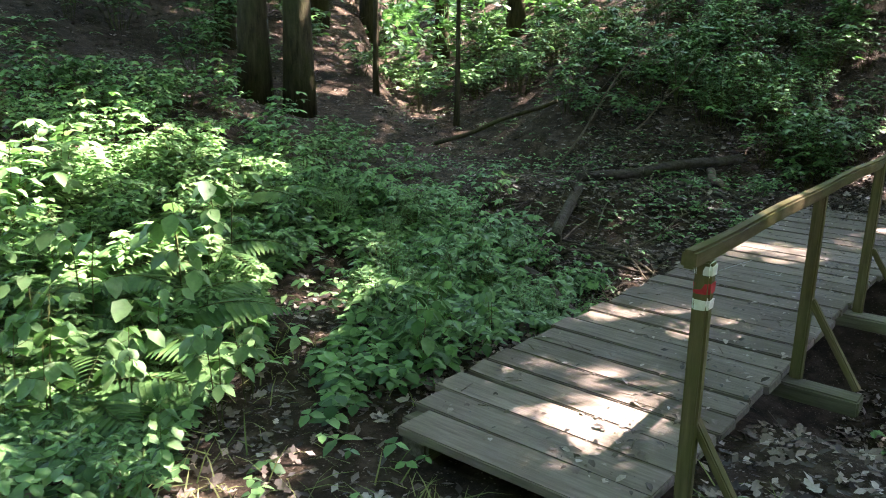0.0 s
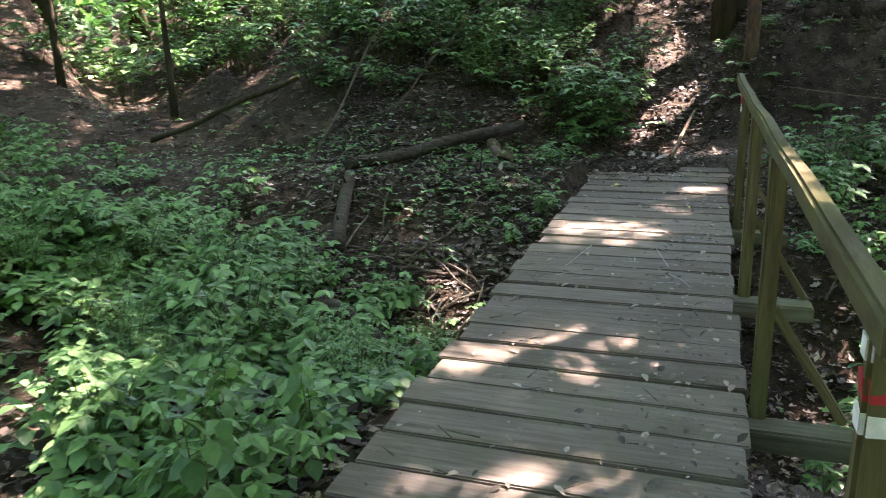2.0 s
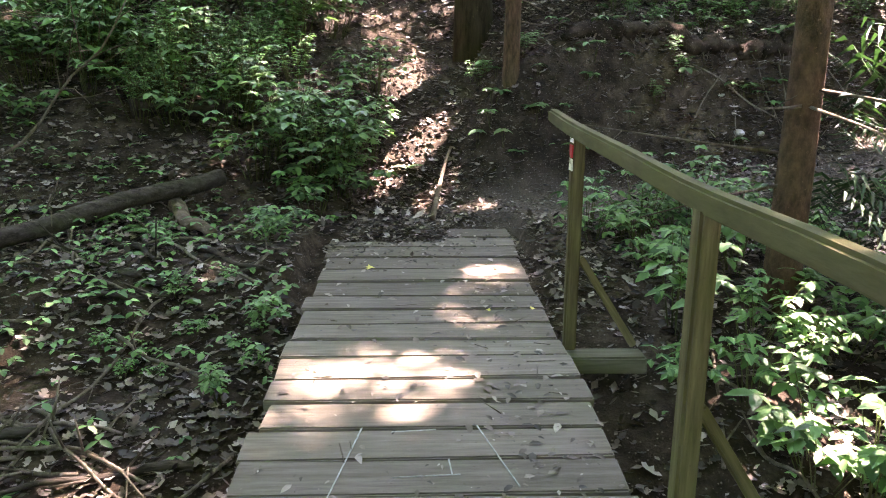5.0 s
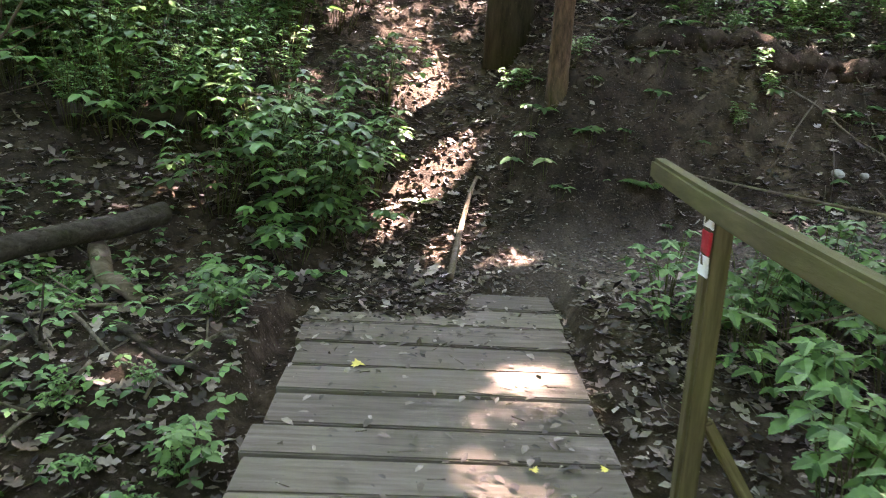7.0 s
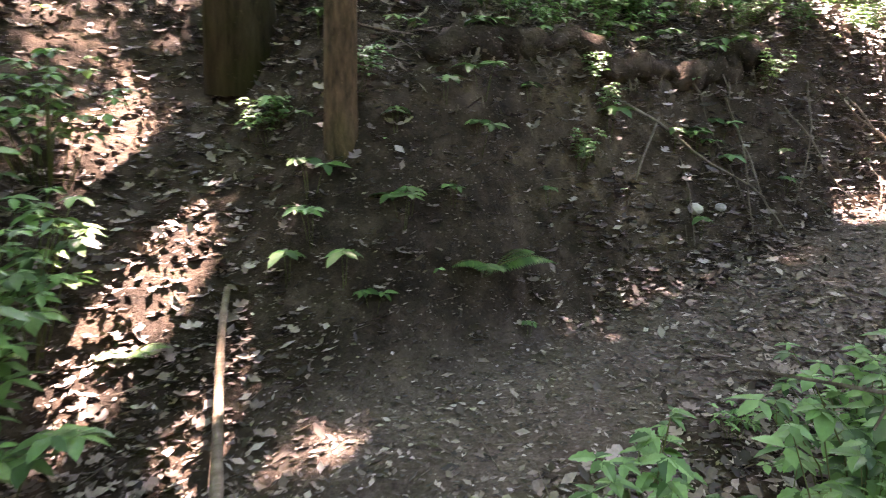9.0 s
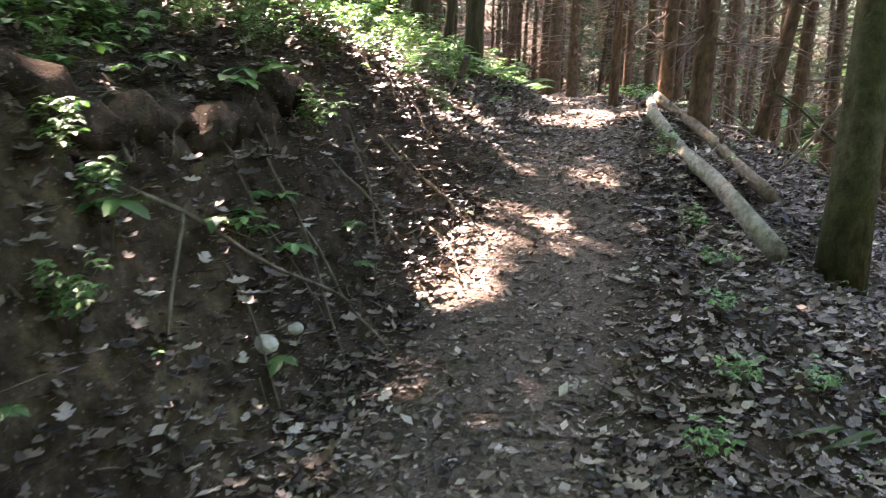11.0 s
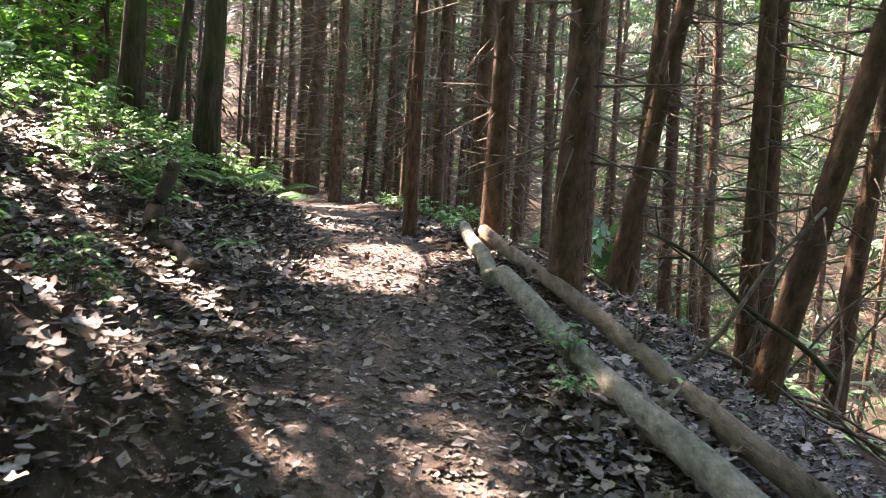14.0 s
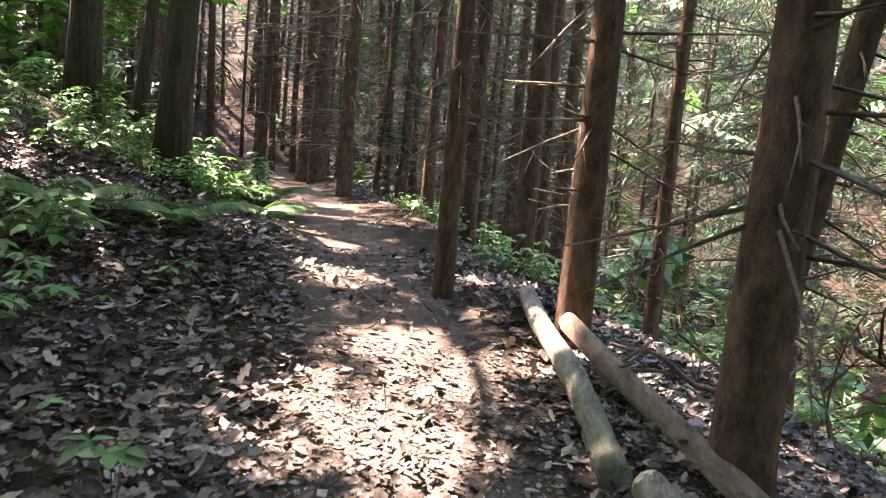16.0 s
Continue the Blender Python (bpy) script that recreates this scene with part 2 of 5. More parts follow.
def rough_ground(x, y):
    out = np.zeros_like(x)
    for k, ang, ph in WAVES:
        out += np.sin(k * (x * math.cos(ang) + y * math.sin(ang)) + ph) * 0.022 / (0.4 + k * 0.45)
    return out


def height(x, y):
    x, y = np.asarray(x, float), np.asarray(y, float)
    s, zp, lx = near_line(LINE, x, y)
    d, depth, _ = near_line(CREEK, x, y)
    # hillside on the far side of the path
    cut = smooth(-0.35, 0.45, x) * (1 - smooth(4.2, 6.4, x))
    gully = np.exp(-((x + 0.45) / 0.6) ** 2)
    start = 0.32 + 0.25 * cut * smooth(0.5, 2.0, x) + 0.2 * smooth(5, 7, lx)
    a = np.maximum(s - start, 0)
    gentle = (0.58 - 0.18 * smooth(5, 8, lx)) * a
    steep = 1.15 * smooth(0, 0.8, a) + 0.42 * np.maximum(a - 0.6, 0)
    flutes = np.sin(17 * x + 2.2 * np.sin(4.3 * x)) + 0.6 * np.sin(31 * x + 9 * y) + 0.8 * np.sin(7.5 * x + 1)
    face = cut * smooth(0.05, 0.3, a) * (1 - smooth(0.6, 1.1, a)) * 0.035 * flutes
    rise = gentle * (1 - cut) + steep * cut - 0.07 * gully * np.minimum(a, 1.5) + face
    rise = np.where(rise > 6, 6 + (rise - 6) * 0.55, rise)
    north = zp + rise
    # creek side
    base = -0.06 + 0.15 * np.maximum(0, -x - 3) + 0.25 * np.maximum(0, -x - 9) + 0.02 * np.maximum(0, 2 - y)
    valley = base - depth * np.exp(-(d / 1.35) ** 2)
    fall = zp - 0.40 * np.maximum(-s - 1.05, 0) - 0.15 * np.maximum(-s - 2, 0)
    fall = np.maximum(fall, -4.0 + 0.33 * np.maximum(-s - 13, 0))
    south = valley + (fall - valley) * smooth(0.9, 4.2, x)
    south = zp + (south - zp) * smooth(0.45, 1.3, -s)
    h = np.where(s > 0, north, south)
    # a worn flat path, trodden less rough
    onpath = (1 - smooth(0.35, 0.8, np.abs(s))) * smooth(-0.9, 0, lx)
    h = h + rough_ground(x, y) * (1 - 0.75 * onpath)
    h = h + 0.75 * np.maximum(x - 33, 0)
    # the ground stays under the boards, but creeps over the last ones
    under = (x > -1.42) & (x < 0.12) & (y > 4.2) & (y < 11.7)
    edge = np.where(x > -0.55 + 0.1 * np.sin(9 * x), 11.35, 10.95)
    cap = np.where(y > 10.2, -0.045 + 0.085 * smooth(edge, edge + 0.35, y) + 0.006 * np.sin(21 * x + 13 * y), -0.09)
    return np.where(under, np.minimum(h, cap), h)


def hz(x, y):
    return float(height(np.array([float(x)]), np.array([float(y)]))[0])


def mesh_object(name, verts, faces, mat, parent=None, smooth_shade=True):
    me = bpy.data.meshes.new(name)
    me.from_pydata(np.asarray(verts).tolist(), [], faces if isinstance(faces, list) else faces.tolist())
    if smooth_shade:
        me.polygons.foreach_set("use_smooth", np.ones(len(me.polygons), bool))
    me.materials.append(mat)
    me.update()
    ob = new(name, me)
    ob.parent = parent
    return ob


def axis(points, steps):
    out = []
    for (a, b), n in zip(zip(points[:-1], points[1:]), steps):
        out += list(np.linspace(a, b, n, endpoint=False))
    return np.array(out + [points[-1]])


gx = axis([-70, -25, -9, -4.5, 12, 28, 75], [10, 22, 36, 210, 60, 20])
gy = axis([-30, -4, 1.5, 4, 16.5, 26, 75], [9, 22, 24, 160, 40, 24])
GX, GY = np.meshgrid(gx, gy)
GZ = height(GX.ravel(), GY.ravel())
nx, ny = len(gx), len(gy)
idx = np.arange(nx * ny).reshape(ny, nx)
quads = np.stack([idx[:-1, :-1], idx[:-1, 1:], idx[1:, 1:], idx[1:, :-1]], -1).reshape(-1, 4)
ground = mesh_object("ground", np.stack([GX.ravel(), GY.ravel(), GZ], 1), quads, SOIL)
trod_s, _, trod_x = near_line(LINE, GX.ravel(), GY.ravel())
trod = (1 - smooth(0.25, 0.62, np.abs(trod_s))) * smooth(-0.6, 0.3, trod_x)
ground.data.attributes.new("trodden", "FLOAT", "POINT").data.foreach_set("value", trod.astype(np.float32))
clay_s = trod_s - 0.95 - 0.1 * np.sin(5 * GX.ravel())
clay = np.exp(-((GX.ravel() - 1.85) / 0.75) ** 2) * np.exp(-(clay_s / 0.24) ** 2)
ground.data.attributes.new("bare_clay", "FLOAT", "POINT").data.foreach_set("value", (0.7 * clay).astype(np.float32))
tagged(ground, "dark brown forest soil with a trodden path", "ground", kind="structure")


# ---- building blocks ----
def part(name, bm, mat, parent=None, label=""):
    me = bpy.data.meshes.new(name)
    bm.to_mesh(me)
    bm.free()
    me.materials.append(mat)
    ob = new(name, me)
    ob.parent = parent
    if label:
        ob["label"] = label
    return ob


def box(bm, size, at=(0, 0, 0), turn=None, bevel=0.006, jitter=0.0):
    m = Matrix.Translation(at) @ (turn if turn else Matrix()) @ Matrix.Diagonal((*size, 1))
    made = bmesh.ops.create_cube(bm, size=1, matrix=m)["verts"]
    if jitter:
        for v in made:
            v.co += Vector((random.uniform(-jitter, jitter), random.uniform(-jitter, jitter), random.uniform(-jitter, jitter)))
    if bevel:
        edges = {e for v in made for e in v.link_edges}
        bmesh.ops.bevel(bm, geom=list(edges), offset=bevel, segments=2, affect="EDGES", clamp_overlap=True)


def tube_data(points, radii, sides=8, wobble=0.0, seed=0):
    """Rings round a line of points: vertices and faces of a closed tapering tube."""
    r = np.random.default_rng(seed)
    pts = [Vector(p) for p in points]
    verts, faces = [], []
    for i, p in enumerate(pts):
        d = (pts[min(i + 1, len(pts) - 1)] - pts[max(i - 1, 0)]).normalized()
        u = d.orthogonal().normalized() if abs(d.z) > 0.95 else d.cross(Vector((0, 0, 1))).normalized()
        w = d.cross(u)
        for k in range(sides):
            a = 2 * math.pi * k / sides
            rad = radii[i] * (1 + wobble * r.uniform(-1, 1))
            verts.append(tuple(p + (u * math.cos(a) + w * math.sin(a)) * rad))
    for i in range(len(pts) - 1):
        for k in range(sides):
            k2 = (k + 1) % sides
            faces.append((i * sides + k, i * sides + k2, (i + 1) * sides + k2, (i + 1) * sides + k))
    faces.append(tuple(range(sides - 1, -1, -1)))
    faces.append(tuple((len(pts) - 1) * sides + k for k in range(sides)))
    return verts, faces


def tubes_mesh(name, lines, mat, parent=None, sides=5, wobble=0.0):
    verts, faces = [], []
    for n, (pts, rad) in enumerate(lines):
        v, f = tube_data(pts, rad, sides, wobble, n)
        o = len(verts)
        verts += v
        faces += [tuple(i + o for i in g) for g in f]
    return mesh_object(name, verts, faces, mat, parent)


# leaf outlines: x along the leaf, y across, z up; folded on the midrib
def leaf_shape(width, fold=0.12, droop=0.18, teeth=False):
    xs = [0.0, 0.34, 0.7, 1.0]
    ws = [0.0, 1.0, 0.78, 0.0]
    v, f = [], []
    for x, w in zip(xs, ws):
        z = -droop * x * x
        if w:
            v += [(x, 0, z), (x, w * width / 2, z + fold * w * width), (x, -w * width / 2, z + fold * w * width)]
        else:
            v.append((x, 0, z))
    f = [(0, 1, 2), (0, 3, 1), (1, 4, 5, 2), (1, 3, 6, 4), (4, 7, 5), (4, 6, 7)]
    return np.array(v, float), f


def chip_shape():
    v = [(0, 0, 0), (0.45, 0.27, 0.10), (0.45, 0, -0.02), (0.45, -0.27, 0.08), (1.0, 0.05, 0.12)]
    return np.array(v, float), [(0, 2, 1), (0, 3, 2), (1, 2, 4), (2, 3, 4)]


def lobed_shape():
    """A flat lobed leaf (oak, maple), curled."""
    ang = np.array([0, 18, 32, 48, 66, 84, 104, 124, 146, 168])
    rad = np.array([1.0, 0.62, 0.85, 0.5, 0.8, 0.46, 0.66, 0.42, 0.5, 0.2])
    pts = [(0.45, 0, 0)]
    full = np.concatenate([ang, 360 - ang[:0:-1]])
    fr = np.concatenate([rad, rad[:0:-1]])
    for a, r in zip(full, fr):
        x, y = 0.45 + 0.55 * r * math.cos(radians(a)), 0.55 * r * math.sin(radians(a))
        pts.append((x, y, 0.10 * math.cos(5 * y) - 0.08 + 0.35 * (x - 0.5) ** 2))
    n = len(full)
    return np.array(pts, float), [(0, i + 1, (i + 1) % n + 1) for i in range(n)]


def scatter(name, shape, pos, ahead, up, size, mat, parent=None, smooth_shade=False):
    """Many copies of one small shape joined in one mesh; ahead and up are vectors per copy."""
    base, faces = shape
    pos, ahead, up, size = (np.asarray(a, float) for a in (pos, ahead, up, size))
    ahead = ahead / np.linalg.norm(ahead, axis=1, keepdims=True)
    side = np.cross(up, ahead)
    side /= np.maximum(np.linalg.norm(side, axis=1, keepdims=True), 1e-6)
    upv = np.cross(ahead, side)
    v = pos[:, None] + size[:, None, None] * (base[None, :, :1] * ahead[:, None] + base[None, :, 1:2] * side[:, None] + base[None, :, 2:3] * upv[:, None])
    n, k = len(pos), len(base)
    loops = np.concatenate([np.array(f) for f in faces])
    lens = np.array([len(f) for f in faces])
    allv = (loops[None] + (np.arange(n) * k)[:, None]).ravel()
    starts = np.concatenate([[0], np.cumsum(np.tile(lens, n))[:-1]])
    me = bpy.data.meshes.new(name)
    me.vertices.add(n * k)
    me.vertices.foreach_set("co", v.ravel().astype(np.float32))
    me.loops.add(len(allv))
    me.loops.foreach_set("vertex_index", allv.astype(np.int32))
    me.polygons.add(len(starts))
    me.polygons.foreach_set("loop_start", starts.astype(np.int32))
    me.update(calc_edges=True)
    me.materials.append(mat)
    if smooth_shade:
        me.polygons.foreach_set("use_smooth", np.ones(len(me.polygons), bool))
    ob = new(name, me)
    ob.parent = parent
    return ob


def unit(n, r, flat=1.0):
    v = r.normal(size=(n, 3))
    v[:, 2] *= flat
    return v / np.linalg.norm(v, axis=1, keepdims=True)


def toothed_shape(width, droop=0.2):
    """A leaf with a toothed edge, folded on the midrib."""
    st = [(0.0, 0.0), (0.14, 0.72), (0.24, 0.60), (0.38, 1.0), (0.5, 0.76), (0.64, 0.8), (0.74, 0.5), (0.86, 0.42), (1.0, 0.0)]
    v, f = [], []
    for side in (1, -1):
        o = len(v)
        for x, w in st:
            v += [(x, 0, -droop * x * x), (x, side * w * width / 2, -droop * x * x + 0.1 * w * width)]
        for k in range(len(st) - 1):
            q = (o + 2 * k, o + 2 * k + 2, o + 2 * k + 3, o + 2 * k + 1)
            f.append(q if side > 0 else q[::-1])
    return np.array(v, float), f


def oak_shape():
    """A curled dead leaf with a few lobes."""
    ring = [(0, 0.02), (0.25, 0.2), (0.36, 0.11), (0.55, 0.3), (0.68, 0.16), (0.85, 0.2), (1.0, 0.0), (0.85, -0.2), (0.66, -0.15), (0.52, -0.31), (0.36, -0.1), (0.22, -0.19)]
    v = [(0.5, 0, 0)] + [(x, y, 1.5 * y * y + 0.5 * (x - 0.5) ** 2) for x, y in ring]
    n = len(ring)
    return np.array(v, float), [(0, i + 1, (i + 1) % n + 1) for i in range(n)]


TOOTHED = toothed_shape(0.7)
OAK = oak_shape()
OVATE = leaf_shape(0.5)
BROAD = leaf_shape(0.72, 0.08, 0.25)
SLIM = leaf_shape(0.19, 0.08, 0.15)
LOBED = lobed_shape()
CHIP = chip_shape()


# ---- footbridge ----
bridge = new("footbridge")
bridge.location = (-0.65, 4.4, -0.09)
tagged(bridge, "weathered grey plank footbridge over a dry creek", "footbridge")


def under(thing, ob, m):
    """Puts a part at a place in the world under its thing."""
    ob.parent = thing
    ob.matrix_basis = thing.matrix_basis.inverted() @ m
    return ob


plank_y = 4.35
for i in range(31):
    deep = random.uniform(0.212, 0.232) if i < 25 else random.uniform(0.255, 0.28)
    bm = bmesh.new()
    wl = -1.275 + random.uniform(-0.022, 0.022) + (0.15 if i == 0 else 0.05 if i == 1 else 0)
    wr = 0.0 + random.uniform(-0.02, 0.025)
    if i == 30:
        wl = -0.56
    box(bm, (wr - wl, deep - random.uniform(0.012, 0.024), 0.05), bevel=0.006, jitter=0.005)
    if i == 3:
        for v in bm.verts:
            if v.co.x < -0.5 and v.co.y < 0:
                v.co.y += 0.06
                v.co.z -= 0.01
    ob = part("plank", bm, DECK)
    under(bridge, ob, pose((wl + wr) / 2, plank_y + deep / 2, -0.026 + random.uniform(-0.006, 0.003), random.uniform(-0.6, 0.6), random.uniform(-0.3, 0.3), random.uniform(-0.5, 0.5)))
    plank_y += deep
for x in (-1.06, -0.24):
    bm = bmesh.new()
    box(bm, (7.1, 0.16, 0.2), bevel=0.015)
    under(bridge, part("stringer", bm, BEAM), pose(x, 7.95, -0.155, 0, 0, 90))
POSTS = [4.64, 6.27, 7.70, 9.24]
for y in POSTS:
    bm = bmesh.new()
    box(bm, (1.62, 0.13, 0.085), bevel=0.01, jitter=0.006)
    under(bridge, part("crossbeam", bm, BEAM), pose(-0.42, y - 0.06, -0.10, 0, 0, random.uniform(-1, 1)))

railing = new("handrail")
railing.location = (0.05, 6.9, -0.05)
tagged(railing, "mossy olive timber handrail on braced posts", "handrail")
bm = bmesh.new()
box(bm, (0.052, 5.2, 0.065), bevel=0)
bmesh.ops.subdivide_edges(bm, edges=[e for e in bm.edges if abs((e.verts[0].co - e.verts[1].co).y) > 1], cuts=24, use_grid_fill=True)
for v in bm.verts:
    w = math.sin(v.co.y * 2.1) + 0.4 * math.sin(v.co.y * 5 + 1)
    v.co.x += 0.003 * w
    v.co.z += 0.004 * math.sin(v.co.y * 4.3 + 2) - 0.012 * math.exp(-((v.co.y - 0.9) / 0.9) ** 2) + 0.02 * max(0.0, v.co.y - 1.5)
bmesh.ops.bevel(bm, geom=[e for e in bm.edges if abs((e.verts[0].co - e.verts[1].co).normalized().y) > 0.9 and e.calc_face_angle(0) > 0.5], offset=0.010, segments=2, affect="EDGES")
under(railing, part("rail", bm, RAIL), pose(0.047, 7.1, 0.975, 0.1, 0, 0.85))
for n, y in enumerate(POSTS):
    bm = bmesh.new()
    box(bm, (0.058, 0.058, 1.06), bevel=0.009, jitter=0.004)
    lean = random.uniform(-0.6, 0.6)
    post = under(railing, part("post", bm, POST), pose(0.10 if n == 0 else 0.058 - 0.006 * n, y, 0.415 + 0.013 * n, lean, 0, 0))
    bm = bmesh.new()
    box(bm, (0.042, 0.035, 0.52), bevel=0.006, jitter=0.003)
    under(railing, part("brace", bm, POST), look((0.215, y + 0.005, 0.17), (0.36, y + 0.005, -0.06)) @ pose(0, 0, 0, 0, 0, random.uniform(-3, 3)))
    if n in (0, 3):
        for name, z, h, mat, lab in (("white_stripe", 0.495, 0.055, WHITE_PAINT, ""), ("red_stripe", 0.43, 0.06, RED_PAINT, ""), ("white_stripe", 0.37, 0.055, WHITE_PAINT, "")):
            bm = bmesh.new()
            if n == 0:
                box(bm, (0.062, 0.062, h), bevel=0.009, jitter=0.003)
            else:
                box(bm, (0.006, 0.056, h), at=(-0.028, 0, 0), bevel=0.002, jitter=0.002)
            ob = part(name, bm, mat, post)
            ob.location = (0, 0, z)

# chalk strokes on the boards
chalk = new("chalk_drawing")
chalk.location = (-0.65, 8.1, 0.0)
tagged(chalk, "faint white chalk strokes on the bridge boards", "chalk drawing")
for x, y, ang, ln in ((-0.93, 8.1, 80, 0.5), (-0.86, 7.62, 15, 0.16), (-0.95, 7.7, 50, 0.14), (-0.70, 8.32, 5, 0.16), (-0.66, 8.02, 3, 0.22), (-0.58, 8.07, 95, 0.1), (-0.42, 8.15, 104, 0.42), (-0.33, 7.78, 130, 0.16), (-0.26, 7.66, 110, 0.14), (-0.36, 7.66, 20, 0.12)):
    bm = bmesh.new()
    box(bm, (ln, 0.005, 0.002), bevel=0.0007, jitter=0.001)
    under(chalk, part("chalk_stroke", bm, CHALK), pose(x, y, 0.0035, 0, 0, ang))


# ---- sun gaps cut into the added canopy: the spots on the ground that the sun reaches ----
BRIDGE_GAPS = [(-1.02, 5.41, 0, 0.1), (-0.48, 5.62, 0, 0.15), (-0.43, 5.06, 0, 0.16), (-1, 8.9, 0, 0.24), (-0.75, 8.7, 0, 0.15), (-0.44, 6.8, 0, 0.12), (-0.75, 6.85, 0, 0.12), (-0.19, 10.45, 0, 0.16), (-1.1, 6.5, 0, 0.2), (-0.35, 6.85, 0, 0.12), (-0.35, 9.6, 0, 0.1), (0.04, 5.6, 1, 0.12), (0.03, 6.2, 1, 0.08), (-1.35, 3.7, 0, 0.15)]
HERB_GAPS = [(-2.6, 5.6, 0.3, 0.2), (-2.2, 6.3, 0.3, 0.13), (-3.2, 6.6, 0.3, 0.15), (-2.0, 5.2, 0.2, 0.12), (-4.6, 4.4, 1.3, 0.5), (-5.5, 5.5, 1.2, 0.6), (-3.9, 3.6, 1.2, 0.35), (-6.5, 6.5, 1.2, 0.6), (-2.2, 4.3, 0.1, 0.15), (-3.1, 5.2, 0.35, 0.3), (-3.6, 4.6, 0.4, 0.35), (-4.4, 6, 0.5, 0.3), (-3, 3.6, 0.1, 0.16), (-2.4, 3.6, 0.1, 0.14), (-2.9, 5.9, 0.05, 0.15), (-5.3, 7, 0.7, 0.5), (-3.6, 3.75, 1.1, 0.2), (-4.3, 4.1, 1.2, 0.3), (-2.9, 3.1, 0.2, 0.1)]
CREEK_GAPS = [(1.0, 7.8, -0.3, 0.4), (0.7, 9.3, 0, 0.2), (-2.2, 9.6, 0.1, 0.12), (-1.8, 9.0, 0, 0.1), (-1.7, 8.5, 0, 0.12), (-0.75, 12.0, 0.2, 0.16), (-1.0, 12.35, 0.35, 0.16), (-3.9, 9.5, 0.1, 0.15), (-0.75, 13.6, 1, 0.25), (-0.9, 14.6, 1.6, 0.35), (-0.42, 12.6, 0.45, 0.27), (-0.55, 12.25, 0.35, 0.22), (-0.5, 13, 0.6, 0.2), (-0.1, 11.87, 0.1, 0.12), (2.1, 13.04, 0.2, 0.16), (1.35, 12.65, 0.18, 0.12), (3.2, 12.95, 0.25, 0.16), (3.9, 13.15, 0.4, 0.14), (4.2, 13.3, 0.5, 0.12), (1.2, 9, -0.4, 0.3), (1, 8.3, -0.5, 0.3), (-1.6, 13.2, 1.2, 0.2), (-2.6, 9.3, -0.1, 0.12), (-3.2, 8.9, 0, 0.1), (-1.9, 10.3, 0.1, 0.12), (-9.6, 11.4, 0.8, 0.2), (-1.9, 11.9, 0.9, 0.2), (-2.6, 12.2, 1.1, 0.2)]
PATH_GAPS = [(4.56, 13.17, 0.57, 0.2), (4.79, 12.93, 0.6, 0.13), (5.95, 13.2, 0.86, 0.2), (8.23, 13.96, 1.12, 0.34), (8.7, 13.9, 1.14, 0.13), (5.44, 14.13, 1.26, 0.22), (5.02, 14.2, 1.47, 0.16), (6.98, 13.8, 0.99, 0.1), (5.71, 14.27, 1.29, 0.25), (10.79, 15.01, 1.29, 0.2), (8.87, 14.49, 1.15, 0.14), (9.24, 13.86, 1.19, 0.2), (9.42, 14.55, 1.21, 0.1), (8.39, 14.4, 1.11, 0.08), (9.75, 14.3, 1.2, 0.1), (9.6, 13.6, 1.2, 0.16), (12.2, 15.45, 1.25, 0.3), (9.4, 12.6, 0.7, 0.4), (11, 12.8, 0.5, 0.5)]
SLOPE_GAPS = [(9, 17.2, 3.2, 0.6), (11, 18.5, 4, 0.7), (13.5, 19, 4, 0.7), (8, 16.4, 2.4, 0.4), (10, 18.6, 4.2, 0.6), (14.5, 18.2, 2.2, 0.5), (12.9, 16.6, 1.7, 0.4), (7, 17.4, 3.4, 0.6), (6.9, 14.8, 1.5, 0.3), (4.6, 14.6, 1.3, 0.3), (5.8, 15.2, 1.7, 0.35), (7.4, 15.6, 1.9, 0.3), (14.5, 16.2, 1.3, 0.4), (3.7, 14.4, 1.3, 0.3), (5.6, 14.6, 1.5, 0.3), (9.3, 17.6, 3.2, 0.8), (7.5, 16.5, 2.4, 0.5), (12.6, 16.8, 1.6, 0.5)]
SPOTS = np.array(BRIDGE_GAPS + HERB_GAPS + CREEK_GAPS + PATH_GAPS + SLOPE_GAPS, float)
SUNV = np.array(SUN)


def shaded(pos, reach=0.2):
    """True where a spray of leaves may hang without closing one of the gaps."""
    keep = np.ones(len(pos), bool)
    for x, y, z, r in SPOTS:
        d = pos - (x, y, z)
        along = d @ SUNV
        off = np.linalg.norm(d - along[:, None] * SUNV, axis=1)
        keep &= (off > (0.8 if x < 3 else 0.78) * r + reach) | (along < 1.2)
    return keep


def spray_shape(leaves=8, spread=1.0, seed=3):
    r = np.random.default_rng(seed)
    v, f = [], []
    for k in range(leaves):
        x = (k + 0.3) / leaves * spread * 0.8
        a = (0.9 if k % 2 else -0.9) * r.uniform(0.6, 1.2) if k < leaves - 1 else 0
        ln = r.uniform(0.26, 0.38)
        w = ln * 0.27
        d = np.array((math.cos(a), math.sin(a)))
        n = np.array((-d[1], d[0]))
        p0 = np.array((x, 0.0))
        z0, dz = r.uniform(-0.05, 0.03), r.uniform(-0.12, 0.02)
        o = len(v)
        for q, zz in ((p0, z0), (p0 + d * ln * 0.45 + n * w, z0 + dz * .4), (p0 + d * ln, z0 + dz), (p0 + d * ln * 0.45 - n * w, z0 + dz * .4)):
            v.append((q[0], q[1], zz))
        f.append((o, o + 1, o + 2, o + 3))
    return np.array(v, float), f


SPRAY = spray_shape()
SPRAY_DENSE = spray_shape(11, 1.0, 5)


